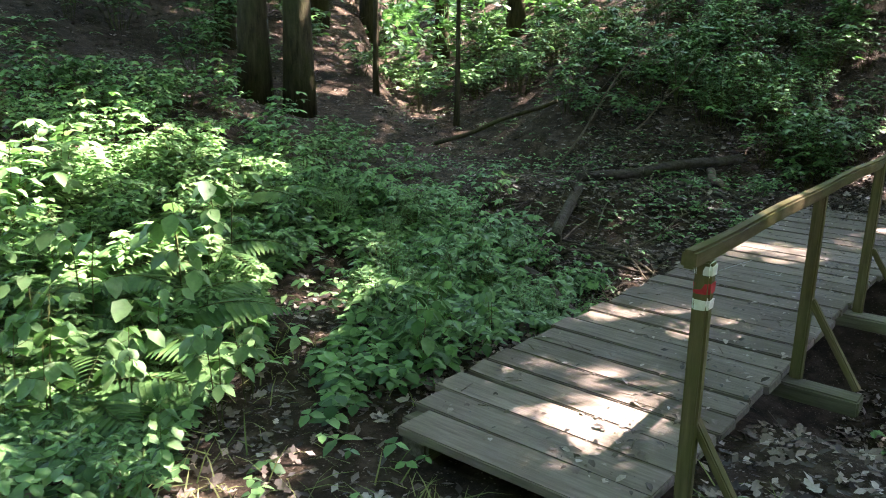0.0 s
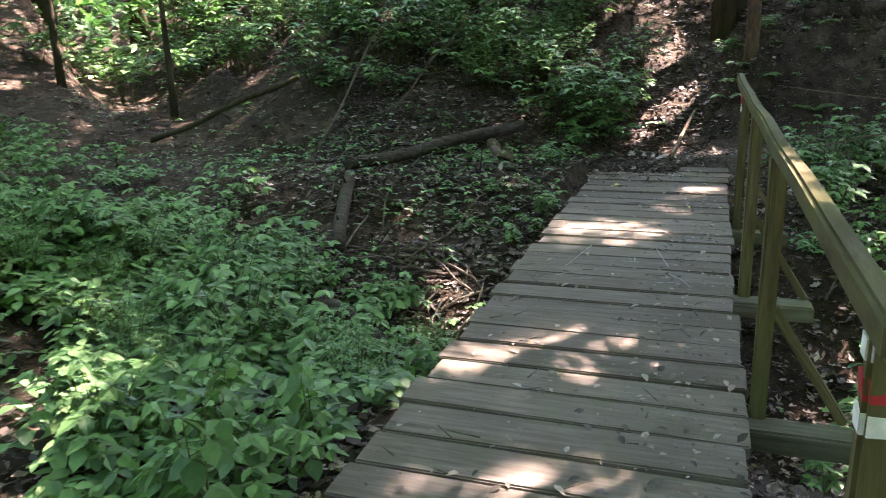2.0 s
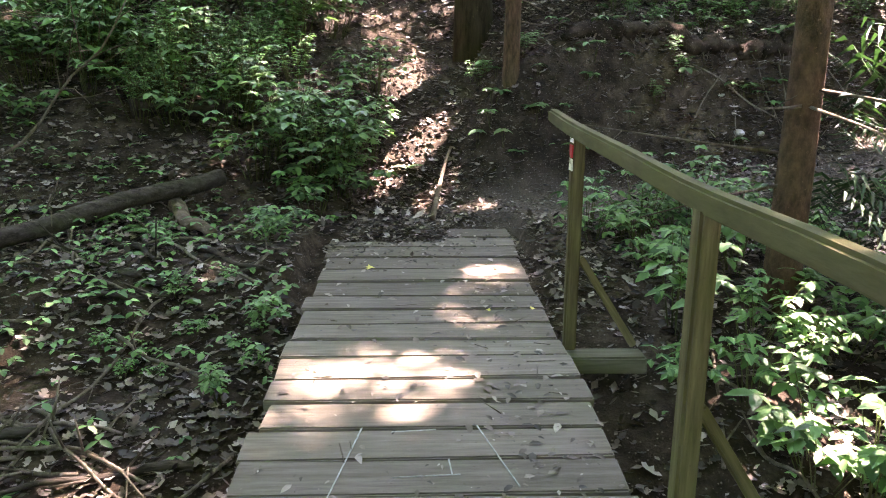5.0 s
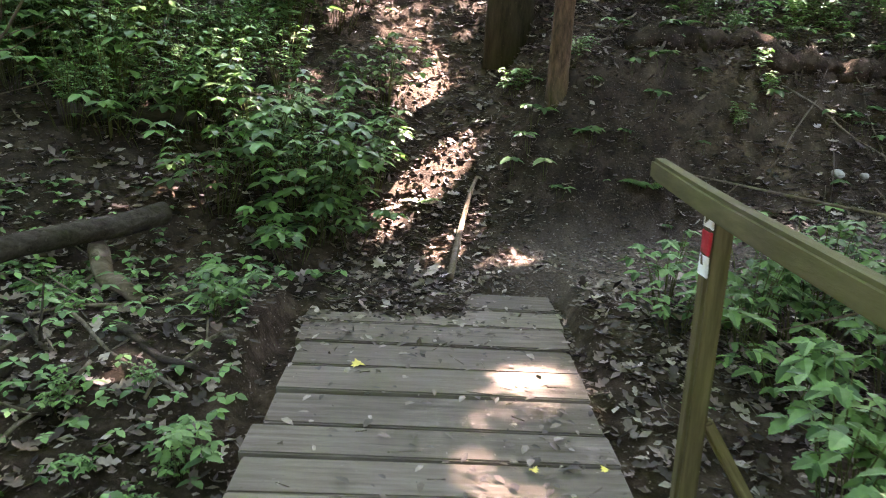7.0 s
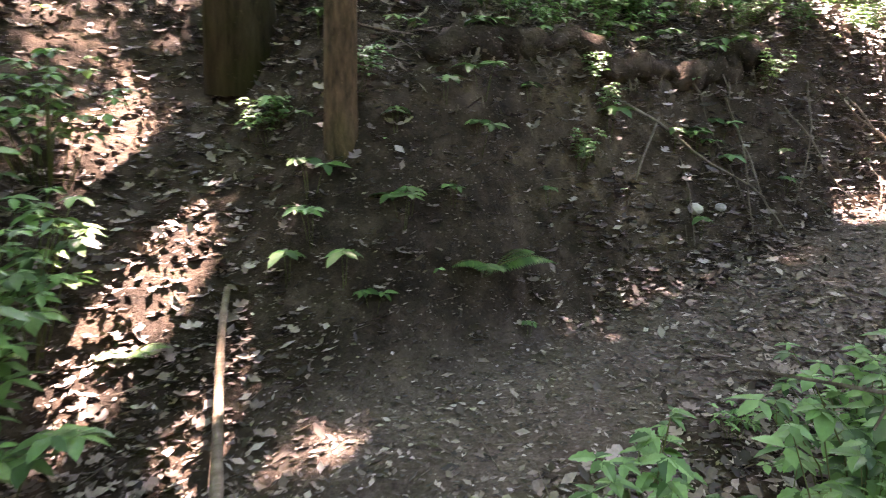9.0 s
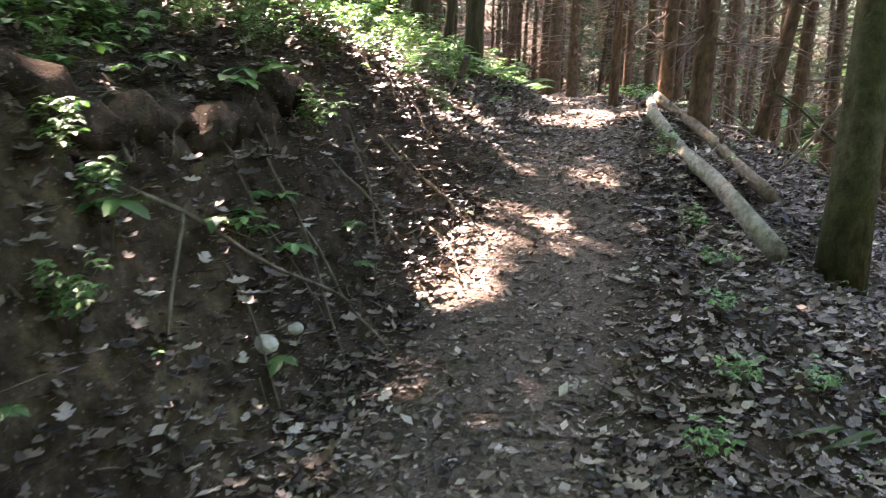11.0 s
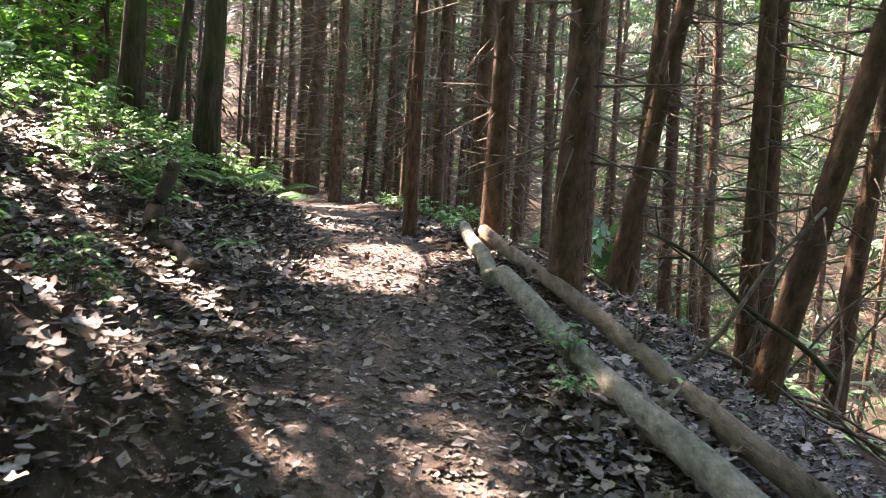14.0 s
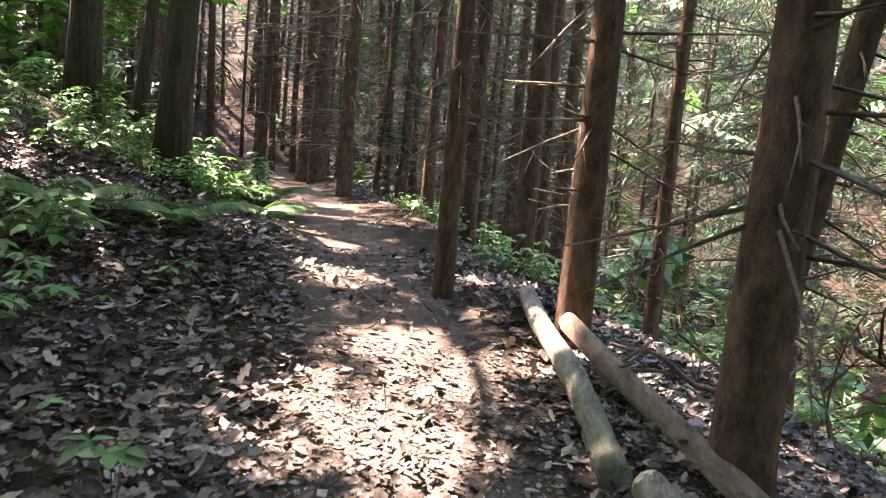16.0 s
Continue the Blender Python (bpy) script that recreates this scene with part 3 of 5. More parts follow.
def frond_shape():
    """A flat feathery spruce twig: a midrib with side twigs of needles."""
    v, f = [], []
    for k in range(7):
        x = 0.04 + k * 0.13
        w = 0.30 * (1 - 0.8 * x) + 0.03
        for s in (1, -1):
            o = len(v)
            v += [(x, 0, 0), (x + 0.06, 0, 0), (x + 0.2, s * w, -0.07 - 0.05 * (k % 2))]
            f.append((o, o + 1, o + 2) if s > 0 else (o + 2, o + 1, o))
    return np.array(v, float), f


FROND = frond_shape()


def leafy_tree(x, y, trunk_r, tall, crown_low, crown_r, sprays, seed, label, bark=DARK_BARK, lean=(0, 0), crown_at=None, size=(0.5, 0.85), name="broadleaf_tree", leafmat=None):
    """A broadleaf tree: tapered trunk, limbs and a crown of leaf sprays with gaps."""
    r = np.random.default_rng(seed)
    z = hz(x, y) - 0.15
    tree = new(name)
    tree.location = (x, y, z)
    tagged(tree, label, "tree")
    top = np.array((lean[0] * tall, lean[1] * tall, tall))
    cx = np.array(crown_at if crown_at else (0.0, 0.0)) + top[:2] * 0.7
    n = 12
    line = [np.array((0, 0, 0.0)) + top * (k / (n - 1)) + np.array((r.normal() * 0.02 * k / n * tall * 0.3, r.normal() * 0.02 * k / n * tall * 0.3, 0)) for k in range(n)]
    rad = [trunk_r * (1.35 if k == 0 else 1.12 if k == 1 else 1.0) * (1 - 0.8 * (k / (n - 1)) ** 1.1) for k in range(n)]
    tv, tf = tube_data(line, rad, 14, 0.05, seed)
    mesh_object("trunk", tv, tf, bark, tree)
    limbs = []
    pts = []
    k = 0
    while len(pts) < sprays and k < sprays * 6:
        k += 1
        p = r.normal(size=3)
        p = p / np.linalg.norm(p) * r.uniform(0.25, 1.0) ** 0.5
        pts.append((cx[0] + p[0] * crown_r, cx[1] + p[1] * crown_r, crown_low + (p[2] * 0.5 + 0.5) * (tall - crown_low + 1)))
    pts = np.array(pts)
    for j in range(14):
        q = pts[r.integers(len(pts))]
        h = min(max(q[2] * 0.75, crown_low * 0.7), tall * 0.9)
        st = top * (h / tall)
        mid = (st + q) / 2 + np.array((0, 0, 0.35))
        r0 = trunk_r * 0.35 * (1 - h / tall) + 0.02
        limbs.append(([st, mid, q], [r0, r0 * 0.6, 0.012]))
    tagged(tubes_mesh("limb", limbs, bark, tree, 6), kind="stuff")
    keep = shaded(pts + np.array((x, y, z)) + 0.0)
    pts = pts[keep]
    out = pts - np.array((cx[0], cx[1], crown_low))
    out[:, 2] *= 0.15
    ah = out / np.linalg.norm(out, axis=1, keepdims=True) + unit(len(pts), r, 0.5) * 0.8
    up = np.array((0, 0, 1.0)) + unit(len(pts), r) * 0.45
    scatter("crown", SPRAY_DENSE, pts, ah, up, r.uniform(*size, len(pts)), leafmat or BEECH, tree)
    return tree


# Trunk of the bank; its unseen crown is set off and thickened to shade it
leafy_tree(-0.05, 14.3, 0.17, 12, 4.2, 3.6, 1900, 58, "dark thick trunk on the bank above the path", crown_at=(1.6, 0.6), size=(0.4, 0.7))
PAIR = "rough grey-brown barked tree rooted among green herbs"
leafy_tree(-9.0, 9.55, 0.22, 15, 6.5, 4.5, 700, 11, PAIR)
leafy_tree(-8.5, 10.0, 0.21, 14, 6.5, 4.5, 700, 12, PAIR)
leafy_tree(-11.2, 10.6, 0.14, 12, 6, 3.5, 400, 13, "leaning dark-barked tree on the creek bank", lean=(-0.12, 0.05))
leafy_tree(-12.5, 12.0, 0.16, 12, 6, 3.5, 400, 14, "dark-barked tree on the creek bank", lean=(0.06, 0.0))
leafy_tree(-9.2, 12.4, 0.05, 8, 4, 1.8, 120, 15, "thin young tree on the leafy slope")
leafy_tree(-7.6, 12.8, 0.045, 8, 4, 1.8, 120, 16, "thin young tree on the leafy slope")
# Trees added for their crowns' shade; trunks mostly out of view
OVER = "tall broadleaf tree added for the shade of its wide green crown"
for n, (x, y, cxy) in enumerate([(3.6, 3.2, (-2.5, 1.5)), (4.2, 6.6, (-2.5, 0)), (-3.5, 0.3, (0, 2.2)), (1.5, -1.0, (-1, 2)), (-5.0, 17.5, (0, -3)), (0.5, 18.5, (-0.5, -3)), (5.0, 19.5, (0, -3)), (-7.5, 2.5, (1, 1.5)), (9.5, 20.5, (0, -2.5)), (-10, 18, (1, -2)), (-3.0, -3, (0, 1)), (-14, 8, (1, 0)), (-13, 16, (1, -1)), (-16, 12, (0, 0)), (-11, 5, (1, 1)), (-18, 20, (0, 0)), (-7, 21, (0, -1)), (-22, 14, (0, 0)), (2.5, 17.2, (0.5, -1)), (6.5, 17.9, (0, -2)), (-15.5, 15.5, (0, 0)), (-14, 20, (0, 0)), (-20, 17, (0, 0)), (-12, 13.5, (-1, 1)), (15, 23.5, (0, -1.5)), (19.5, 25.5, (0, -2)), (25, 28.5, (0, -2)), (1.8, 20.5, (0, -1))]):
    leafy_tree(x, y, 0.2, 13, 6.0, 5.0, 2100 if -6 < x < 11 else 900, 30 + n, OVER, crown_at=cxy, size=(0.34, 0.58))
leafy_tree(5.9, 11.35, 0.13, 11, 6.5, 2.6, 260, 50, "mossy green smooth-barked trunk below the path edge", GREEN_BARK)
LEFT_TREE = "dark mossy trunk of a broadleaf tree above the path"
leafy_tree(12.45, 17.2, 0.15, 11, 4.5, 3.2, 500, 51, LEFT_TREE, lean=(0.02, -0.03), size=(0.4, 0.6))
leafy_tree(13.3, 18.75, 0.16, 11, 4.0, 3.2, 600, 52, LEFT_TREE, lean=(0.02, -0.03), size=(0.4, 0.6))
leafy_tree(13.9, 18.5, 0.08, 9, 3.6, 2.4, 300, 53, "thin dark trunk leaning beside a thicker tree", lean=(0.04, -0.10), size=(0.35, 0.55))
leafy_tree(8.3, 17.9, 0.12, 9, 3.2, 3.0, 600, 54, LEFT_TREE, lean=(0.02, -0.03), size=(0.35, 0.6))
leafy_tree(8.75, 17.7, 0.09, 9, 3.0, 2.8, 600, 55, LEFT_TREE, lean=(-0.02, 0.0), size=(0.35, 0.6))
for n, (x, y) in enumerate([(11.0, 19.5), (15.5, 20.5), (12.5, 21.5), (17.5, 22.5), (8.0, 20.8), (20, 24)]):
    leafy_tree(x, y, 0.05, 5.5, 0.9, 2.2, 420, 60 + n, "bright green young tree on the slope above the path", size=(0.35, 0.6), name="young_tree")


# ---- spruces ----
def spruce(seed, tall=15.0, r0=0.13, dead_from=0.8, crown_from=6.5, dead=110, fronds=310, label="straight spruce with dead lower twigs", spread=1.6, name="spruce_tree", low=0):
    r = np.random.default_rng(seed)
    tree = new(name)
    tagged(tree, label, "tree", group="spruces beside the path")
    n = 10
    line = [((r.normal() * 0.012 * k), (r.normal() * 0.012 * k), tall * k / (n - 1) - 0.25) for k in range(n)]
    rad = [r0 * (1.3 if k == 0 else 1.0) * (1 - 0.9 * (k / (n - 1)) ** 1.2) for k in range(n)]
    line.insert(1, (line[0][0] * .8, line[0][1] * .8, 0.15))
    rad.insert(1, r0 * 1.08)
    v, f = tube_data(line, rad, 12, 0.04, seed)
    mesh_object("trunk", v, f, SPRUCE_BARK, tree)
    twigs = []
    for _ in range(dead):
        h = r.uniform(dead_from, crown_from + 1.5)
        a = r.uniform(0, 6.283)
        ln = r.uniform(0.35, 1.0) * spread * 0.8
        d = np.array((math.cos(a), math.sin(a), r.uniform(-0.35, 0.1)))
        p0 = np.array((0, 0, h))
        bend = np.array((r.normal() * .1, r.normal() * .1, r.uniform(-0.15, 0.1)))
        p1, p2 = p0 + d * ln * 0.5 + bend * 0.4, p0 + d * ln + bend
        twigs.append(([p0, p1, p2], [0.012, 0.008, 0.003]))
        for _ in range(2):
            u = r.uniform(0.3, 0.9)
            b0 = p0 + (p2 - p0) * u
            e = b0 + (d * 0.6 + unit(1, r)[0] * 0.7) * r.uniform(0.1, 0.32)
            twigs.append(([b0, e], [0.005, 0.002]))
    tagged(tubes_mesh("dead_branch", twigs, PALE_TWIG, tree, 3), kind="stuff")
    h = r.uniform(crown_from, tall, fronds)
    a = r.uniform(0, 6.283, fronds)
    reach = spread * (1 - 0.8 * (h - crown_from) / (tall - crown_from)) * r.uniform(0.15, 1.0, fronds)
    pos = np.stack([np.cos(a) * reach, np.sin(a) * reach, h - 0.25 * reach], 1)
    ah = np.stack([np.cos(a), np.sin(a), np.full(fronds, -0.35)], 1) + unit(fronds, r) * 0.5
    if low:
        k = low
        a = r.uniform(-1.3, 0.9, k)
        reach = r.uniform(0.2, 1.3, k)
        pos = np.concatenate([pos, np.stack([np.cos(a) * reach, np.sin(a) * reach, r.uniform(0.35, 1.7, k) - 0.3 * reach], 1)])
        ah = np.concatenate([ah, np.stack([np.cos(a), np.sin(a), np.full(k, -0.6)], 1) + unit(k, r) * 0.4])
        fronds += k
    scatter("crown", FROND, pos, ah, np.array((0, 0, 1.0)) + unit(fronds, r) * 0.35, r.uniform(0.35, 0.7, fronds), NEEDLE, tree)
    return tree


KINDS = [spruce(1), spruce(2, 16, 0.12, 0.7, 6.5, 120), spruce(3, 14, 0.13, 1.0, 6.0, 110), spruce(4, 15, 0.13, 0.5, 5.5, 140, 310)]
GREENS = [spruce(5, 9, 0.07, 0.3, 0.9, 40, 520, "green spruce with drooping needle branches", 1.7), spruce(6, 10, 0.08, 0.3, 1.6, 50, 520, "green spruce with drooping needle branches", 1.6)]


def plant_spruce(kind, x, y, r=0.13, lean_deg=(0, 0), turn=0.0, tall=1.0):
    base = {0: 0.13, 1: 0.12, 2: 0.13, 3: 0.13}.get(kind, 0.075)
    src = (KINDS + GREENS)[kind]
    k = r / base
    m = pose(x, y, hz(x, y), lean_deg[0], lean_deg[1], 0) @ pose(0, 0, 0, 0, 0, turn) @ Matrix.Diagonal((k, k, tall, 1))
    return copy_thing(src, m)


TREES = [(0, 8.5, 12.77, .105, (0, 0)), (1, 9.75, 13.38, .085, (0, -1)), (2, 10.5, 14.2, .06, (0, 0)), (0, 18.0, 17.25, .12, (0, 0)), (1, 10.25, 12.35, .085, (9, 3)), (3, 0.2, 12.98, .07, (0, 0)),
         (2, 9.2, 11.35, .10, (12, 0)), (1, 14.4, 12.5, .085, (0, 0)), (3, 6.75, 10.55, .085, (2, 3)), (0, 20.5, 18.6, .18, (0, 0)), (1, 22.0, 19.4, .2, (0, 0)), (3, 11.9, 12.1, .09, (2, 0)), (2, 13.0, 13.9, .10, (0, 0)),
         (1, 14.2, 14.6, .09, (0, 0)), (0, 12.6, 11.6, .08, (-2, 2)), (1, 15.8, 15.4, .08, (0, 0)), (2, 17.0, 15.0, .10, (0, 0)), (3, 11.2, 10.2, .1, (3, 0)), (0, 9.2, 9.4, .12, (1, 0))]
for n, (k, x, y, r, ln) in enumerate(TREES):
    plant_spruce(k, x, y, r, ln, n * 67.0, 1.0 if k < 4 else 1.25)
fr = np.random.default_rng(21)
placed = [(t[1], t[2]) for t in TREES]
count = 0
while count < 135:
    x, y = fr.uniform(6.5, 52), fr.uniform(-6, 44)
    if count % 2:
        x = fr.uniform(16, 36)
        y = np.interp(x, LINE[:, 0], LINE[:, 1]) + fr.uniform(-9, 9)
    s, _, lx = (float(q[0]) for q in near_line(LINE, np.array([x]), np.array([y])))
    if s > -1.6 and not (x > 17 and (s > 2.5 or s < -1.2)):
        continue
    if s < -16 or x < 9 and s > -2.6 or min(math.hypot(x - a, y - b) for a, b in placed) < 0.75:
        continue
    placed.append((x, y))
    k = int(fr.integers(0, 4)) if fr.uniform() < 0.78 or x < 11 else int(fr.integers(4, 6))
    plant_spruce(k, x, y, fr.uniform(0.06, 0.13) * (1 if k < 4 else 0.6), (fr.uniform(-3, 3), fr.uniform(-3, 3)), fr.uniform(0, 360), fr.uniform(0.85, 1.15))
    count += 1
count = 0
while count < 45:
    x, s = fr.uniform(23, 36), fr.uniform(-7, 7)
    y = np.interp(x, LINE[:, 0], LINE[:, 1]) + s
    if min(math.hypot(x - a, y - b) for a, b in placed) < 0.6:
        continue
    placed.append((x, y))
    plant_spruce(int(fr.integers(0, 4)), x, y, fr.uniform(0.06, 0.13), (fr.uniform(-2, 2), fr.uniform(-2, 2)), fr.uniform(0, 360), fr.uniform(0.9, 1.15))
    count += 1
near_spruce = spruce(7, 14, 0.095, 0.4, 6.5, 70, 260, "reddish-brown spruce trunk with drooping green twigs beside the bridge", low=110)
near_spruce.matrix_basis = pose(1.38, 9.9, hz(1.38, 9.9))
for src, (x, y) in zip(KINDS + GREENS, [(30, 10), (33, 13), (31, 6), (36, 12), (28, 7), (34, 16)]):
    src.matrix_basis = pose(x, y, hz(x, y))


# ---- far woods that close the view ----
wr = np.random.default_rng(77)
wx, wy = wr.uniform(12, 56, 40000), wr.uniform(-30, 56, 40000)
ws, _, _ = near_line(LINE, wx, wy)
wk = ((ws < -8.5) & (wr.uniform(size=40000) < np.where(ws < -13, 0.30, 0.08))) | ((wx > 24) & (np.abs(ws) > np.where(wx > 31, 0, 2.2)) & (wr.uniform(size=40000) < 0.42))
wx, wy = wx[wk], wy[wk]
wz = height(wx, wy) + 13 * wr.uniform(size=len(wx)) ** 1.3
for mat, sl in ((NEEDLE, slice(0, None, 2)), (NEEDLE, slice(1, None, 4)), (NEEDLE, slice(3, None, 8)), (HERB, slice(7, None, 16))):
    k = len(wx[sl])
    ob = scatter("far_woods", FROND if mat is NEEDLE else SPRAY, np.stack([wx, wy, wz], 1)[sl], unit(k, wr, 0.5) + np.array((0, 0, -.3)), np.array((0, 0, 1.0)) + unit(k, wr) * .5, wr.uniform(0.9, 1.9, k), mat)
    tagged(ob, "dense green woods across the valley", "woods", kind="stuff")


wx, wy = wr.uniform(15, 36, 5200), wr.uniform(6, 44, 5200)
ws, _, _ = near_line(LINE, wx, wy)
wk = (ws > 3.2) | ((ws < -3.5) & (wr.uniform(size=5200) < 0.5))
wx, wy = wx[wk], wy[wk]
wz = height(wx, wy) + 0.2 + 1.5 * wr.uniform(size=len(wx)) ** 2
k = len(wx)
ob = scatter("far_woods", SPRAY_DENSE, np.stack([wx, wy, wz], 1), unit(k, wr, 0.5), np.array((0, 0, 1.0)) + unit(k, wr) * .5, wr.uniform(0.5, 1.0, k), BUSH)
tagged(ob, "low green undergrowth beneath the far trees", "undergrowth", kind="stuff")

wx, wy = wr.uniform(-42, -11.5, 9000), wr.uniform(4, 46, 9000)
wk = wr.uniform(size=9000) < smooth(11, 17, np.abs(wx))
wx, wy = wx[wk], wy[wk]
wz = height(wx, wy) + 9 * wr.uniform(size=len(wx)) ** 1.6
k = len(wx)
ob = scatter("far_woods", SPRAY_DENSE, np.stack([wx, wy, wz], 1), unit(k, wr, 0.5), np.array((0, 0, 1.0)) + unit(k, wr) * .5, wr.uniform(0.6, 1.3, k), HERB)
tagged(ob, "dense green undergrowth up the valley", "woods", kind="stuff")
# Unseen leaf sprays behind the start, added to block low sky light
wx, wy = wr.uniform(-26, 24, 15000), wr.uniform(-24, -5.5, 15000)
wk = wr.uniform(size=15000) < 0.75
wx, wy = wx[wk], wy[wk]
k = len(wx)
ob = scatter("far_woods", SPRAY_DENSE, np.stack([wx, wy, height(wx, wy) + 14 * wr.uniform(size=k) ** 1.2], 1), unit(k, wr, 0.5), np.array((0, 0, 1.0)) + unit(k, wr) * .5, wr.uniform(0.9, 1.6, k), HERB)
tagged(ob, "unseen green leaf sprays added behind the start to block low sky light", "woods", kind="stuff")
wx, wy = wr.uniform(-14, 6, 5200), wr.uniform(15.5, 34, 5200)
wk = (np.abs(wx + 0.4) > 0.9) | (wy > 19)
wx, wy = wx[wk], wy[wk]
k = len(wx)
ob = scatter("undergrowth", SPRAY, np.stack([wx, wy, height(wx, wy) + 5 * wr.uniform(size=k) ** 2], 1), unit(k, wr, 0.5), np.array((0, 0, 1.0)) + unit(k, wr) * .5, wr.uniform(0.4, 0.9, k), HERB)
tagged(ob, "green undergrowth high on the hillside", "undergrowth", kind="stuff")
wx, wy = wr.uniform(10, 40, 13000), wr.uniform(-6, 30, 13000)
ws, _, _ = near_line(LINE, wx, wy)
wk = (ws < -3.2) & (ws > -14)
wx, wy = wx[wk], wy[wk]
k = len(wx)
needle = (np.array([(0, .006, 0), (0, -.006, 0), (.5, 0, .05), (1, 0, -.04), (.5, .012, .055), (.75, .14, .05), (.3, .004, .03), (.5, -.16, .02), (.31, -.006, .03)], float), [(0, 1, 2), (4, 2, 3), (2, 4, 5), (6, 8, 7)])
ob = scatter("brushwood", needle, np.stack([wx, wy, height(wx, wy) + 4.5 * wr.uniform(size=k)], 1), unit(k, wr, 0.35), np.array((0, 0, 1.0)) + unit(k, wr) * .6, wr.uniform(0.5, 1.3, k), PALE_TWIG)
tagged(ob, "tangle of bare dry twigs between the spruces", "brushwood", kind="stuff")


# ---- logs, sticks and stones ----
def log(name, a, b, r0, r1, mat, label, category="log", bend=0.05, sides=12, seed=0, stubs=0, rise=0.0, sawn=False):
    r = np.random.default_rng(seed)
    a, b = Vector(a), Vector(b)
    n = 9
    side = (b - a).cross(Vector((0, 0, 1))).normalized()
    pts = [a.lerp(b, k / (n - 1)) + side * bend * math.sin(k / (n - 1) * 3.6 + seed) + Vector((0, 0, 0.4 * bend * math.sin(k * 1.3 + seed) + rise * math.sin(math.pi * k / (n - 1)))) for k in range(n)]
    rad = [r0 + (r1 - r0) * k / (n - 1) for k in range(n)]
    v, f = tube_data(pts, rad, sides, 0.08, seed)
    thing = new(name)
    thing.location = a
    tagged(thing, label, category)
    ob = mesh_object("stem", v, f, mat)
    under(thing, ob, Matrix())
    if sawn:
        out = (pts[0] - pts[1]).normalized()
        cv, cf = tube_data([pts[0] - out * 0.01, pts[0] + out * 0.012], [r0 * 0.99, r0 * 0.95], 14, 0.03, seed)
        under(thing, mesh_object("sawn_end", cv, cf, SAWN, None, False), Matrix())["label"] = "pale cream sawn end"
    if stubs:
        for _ in range(stubs):
            k = int(r.integers(1, n - 1))
            p = pts[k]
            d = Vector(unit(1, r)[0])
            d.z = abs(d.z)
            stub = ([p, p + d * r.uniform(0.1, 0.3)], [max(0.006, rad[k] * 0.3), 0.004])
            under(thing, tubes_mesh("branch_stub", [stub], mat, None, 5), Matrix())
    return thing


def on(x, y, up=0.0):
    return (x, y, hz(x, y) + up)


def lay(ax, ay, bx, by, r, sink=0.25):
    """Two ends of a straight log of radius r that rests on the ground between them."""
    u = np.linspace(0, 1, 15)
    g = height(ax + (bx - ax) * u, ay + (by - ay) * u)
    za, zb = g[0], g[-1]
    lift = np.max(g - (za + (zb - za) * u)) + r * (1 - sink)
    return (ax, ay, za + lift), (bx, by, zb + lift)


log("fallen_log", *lay(8.06, 13.09, 4.9, 11.73, 0.058), 0.055, 0.062, GREY_LOG, "pale grey mossy log lying along the path edge", seed=1, bend=0.04, sides=18, stubs=2, sawn=True)
log("fallen_log", *lay(10.23, 13.63, 8.25, 13.22, 0.055), 0.05, 0.058, GREY_LOG, "pale log with a sawn end beside the path", seed=2, bend=0.03, sides=16, sawn=True)
log("fallen_log", *lay(9.49, 13.40, 6.3, 11.84, 0.05), 0.048, 0.055, BROWN_LOG, "brown barked log resting on the slope edge", seed=3, bend=0.03, sides=16, stubs=6, sawn=True)
log("fallen_log", (-2.1, 11.38, 0.44), on(-3.45, 9.95, .07), 0.058, 0.06, ROTTEN, "dark rotten log lying across the creek bank", seed=4, stubs=3)
log("fallen_log", (-3.5, 10.05, 0.12), (-2.8, 8.45, -0.16), 0.06, 0.055, ROTTEN, "dark rotten log in the creek bed", seed=5, stubs=4, bend=0.03)
log("fallen_log", on(-1.5, 7.0, .05), on(-2.7, 7.7, .1), 0.06, 0.07, ROTTEN, "short black rotten log by the bridge edge", seed=6)
log("fallen_stick", (-0.34, 12.8, hz(-.34, 12.8) + .03), (-0.57, 11.58, hz(-.57, 11.58) + .03), 0.014, 0.022, BROWN_LOG, "straight brown stick leaning on the slope path", "stick", 0.02, 8, 7)
log("fallen_branch", on(-6.8, 11.3, .05), on(-5.0, 11.9, .5), 0.035, 0.03, DARK_BARK, "mossy fallen branch on the muddy bank", "branch", 0.05, 8, 8, 3)
log("broken_wood", on(-2.37, 11.13, .06), on(-1.98, 10.7, .05), 0.055, 0.035, BROWN_LOG, "pale broken piece of bark on the bank", "wood", 0.05, 9, 12)
log("stump", on(7.3, 14.95, -.1), (7.42, 14.85, hz(7.4, 14.9) + .42), 0.06, 0.035, ROTTEN, "dark curved snag rooted in the slope", "stump", 0.05, 9, 9)
log("snag", on(7.3, 14.93, .02), on(7.15, 14.5, 0.04), 0.03, 0.045, ROTTEN, "dark root lying on the slope", "root", 0.05, 8, 10)
log("fallen_log", on(-2.9, 12.0, .1), on(-2.2, 12.3, .12), 0.08, 0.06, ROTTEN, "dark broken log on the bushy slope", seed=11)
STICK = "thin dry stick lying on the forest floor"
sr = np.random.default_rng(5)
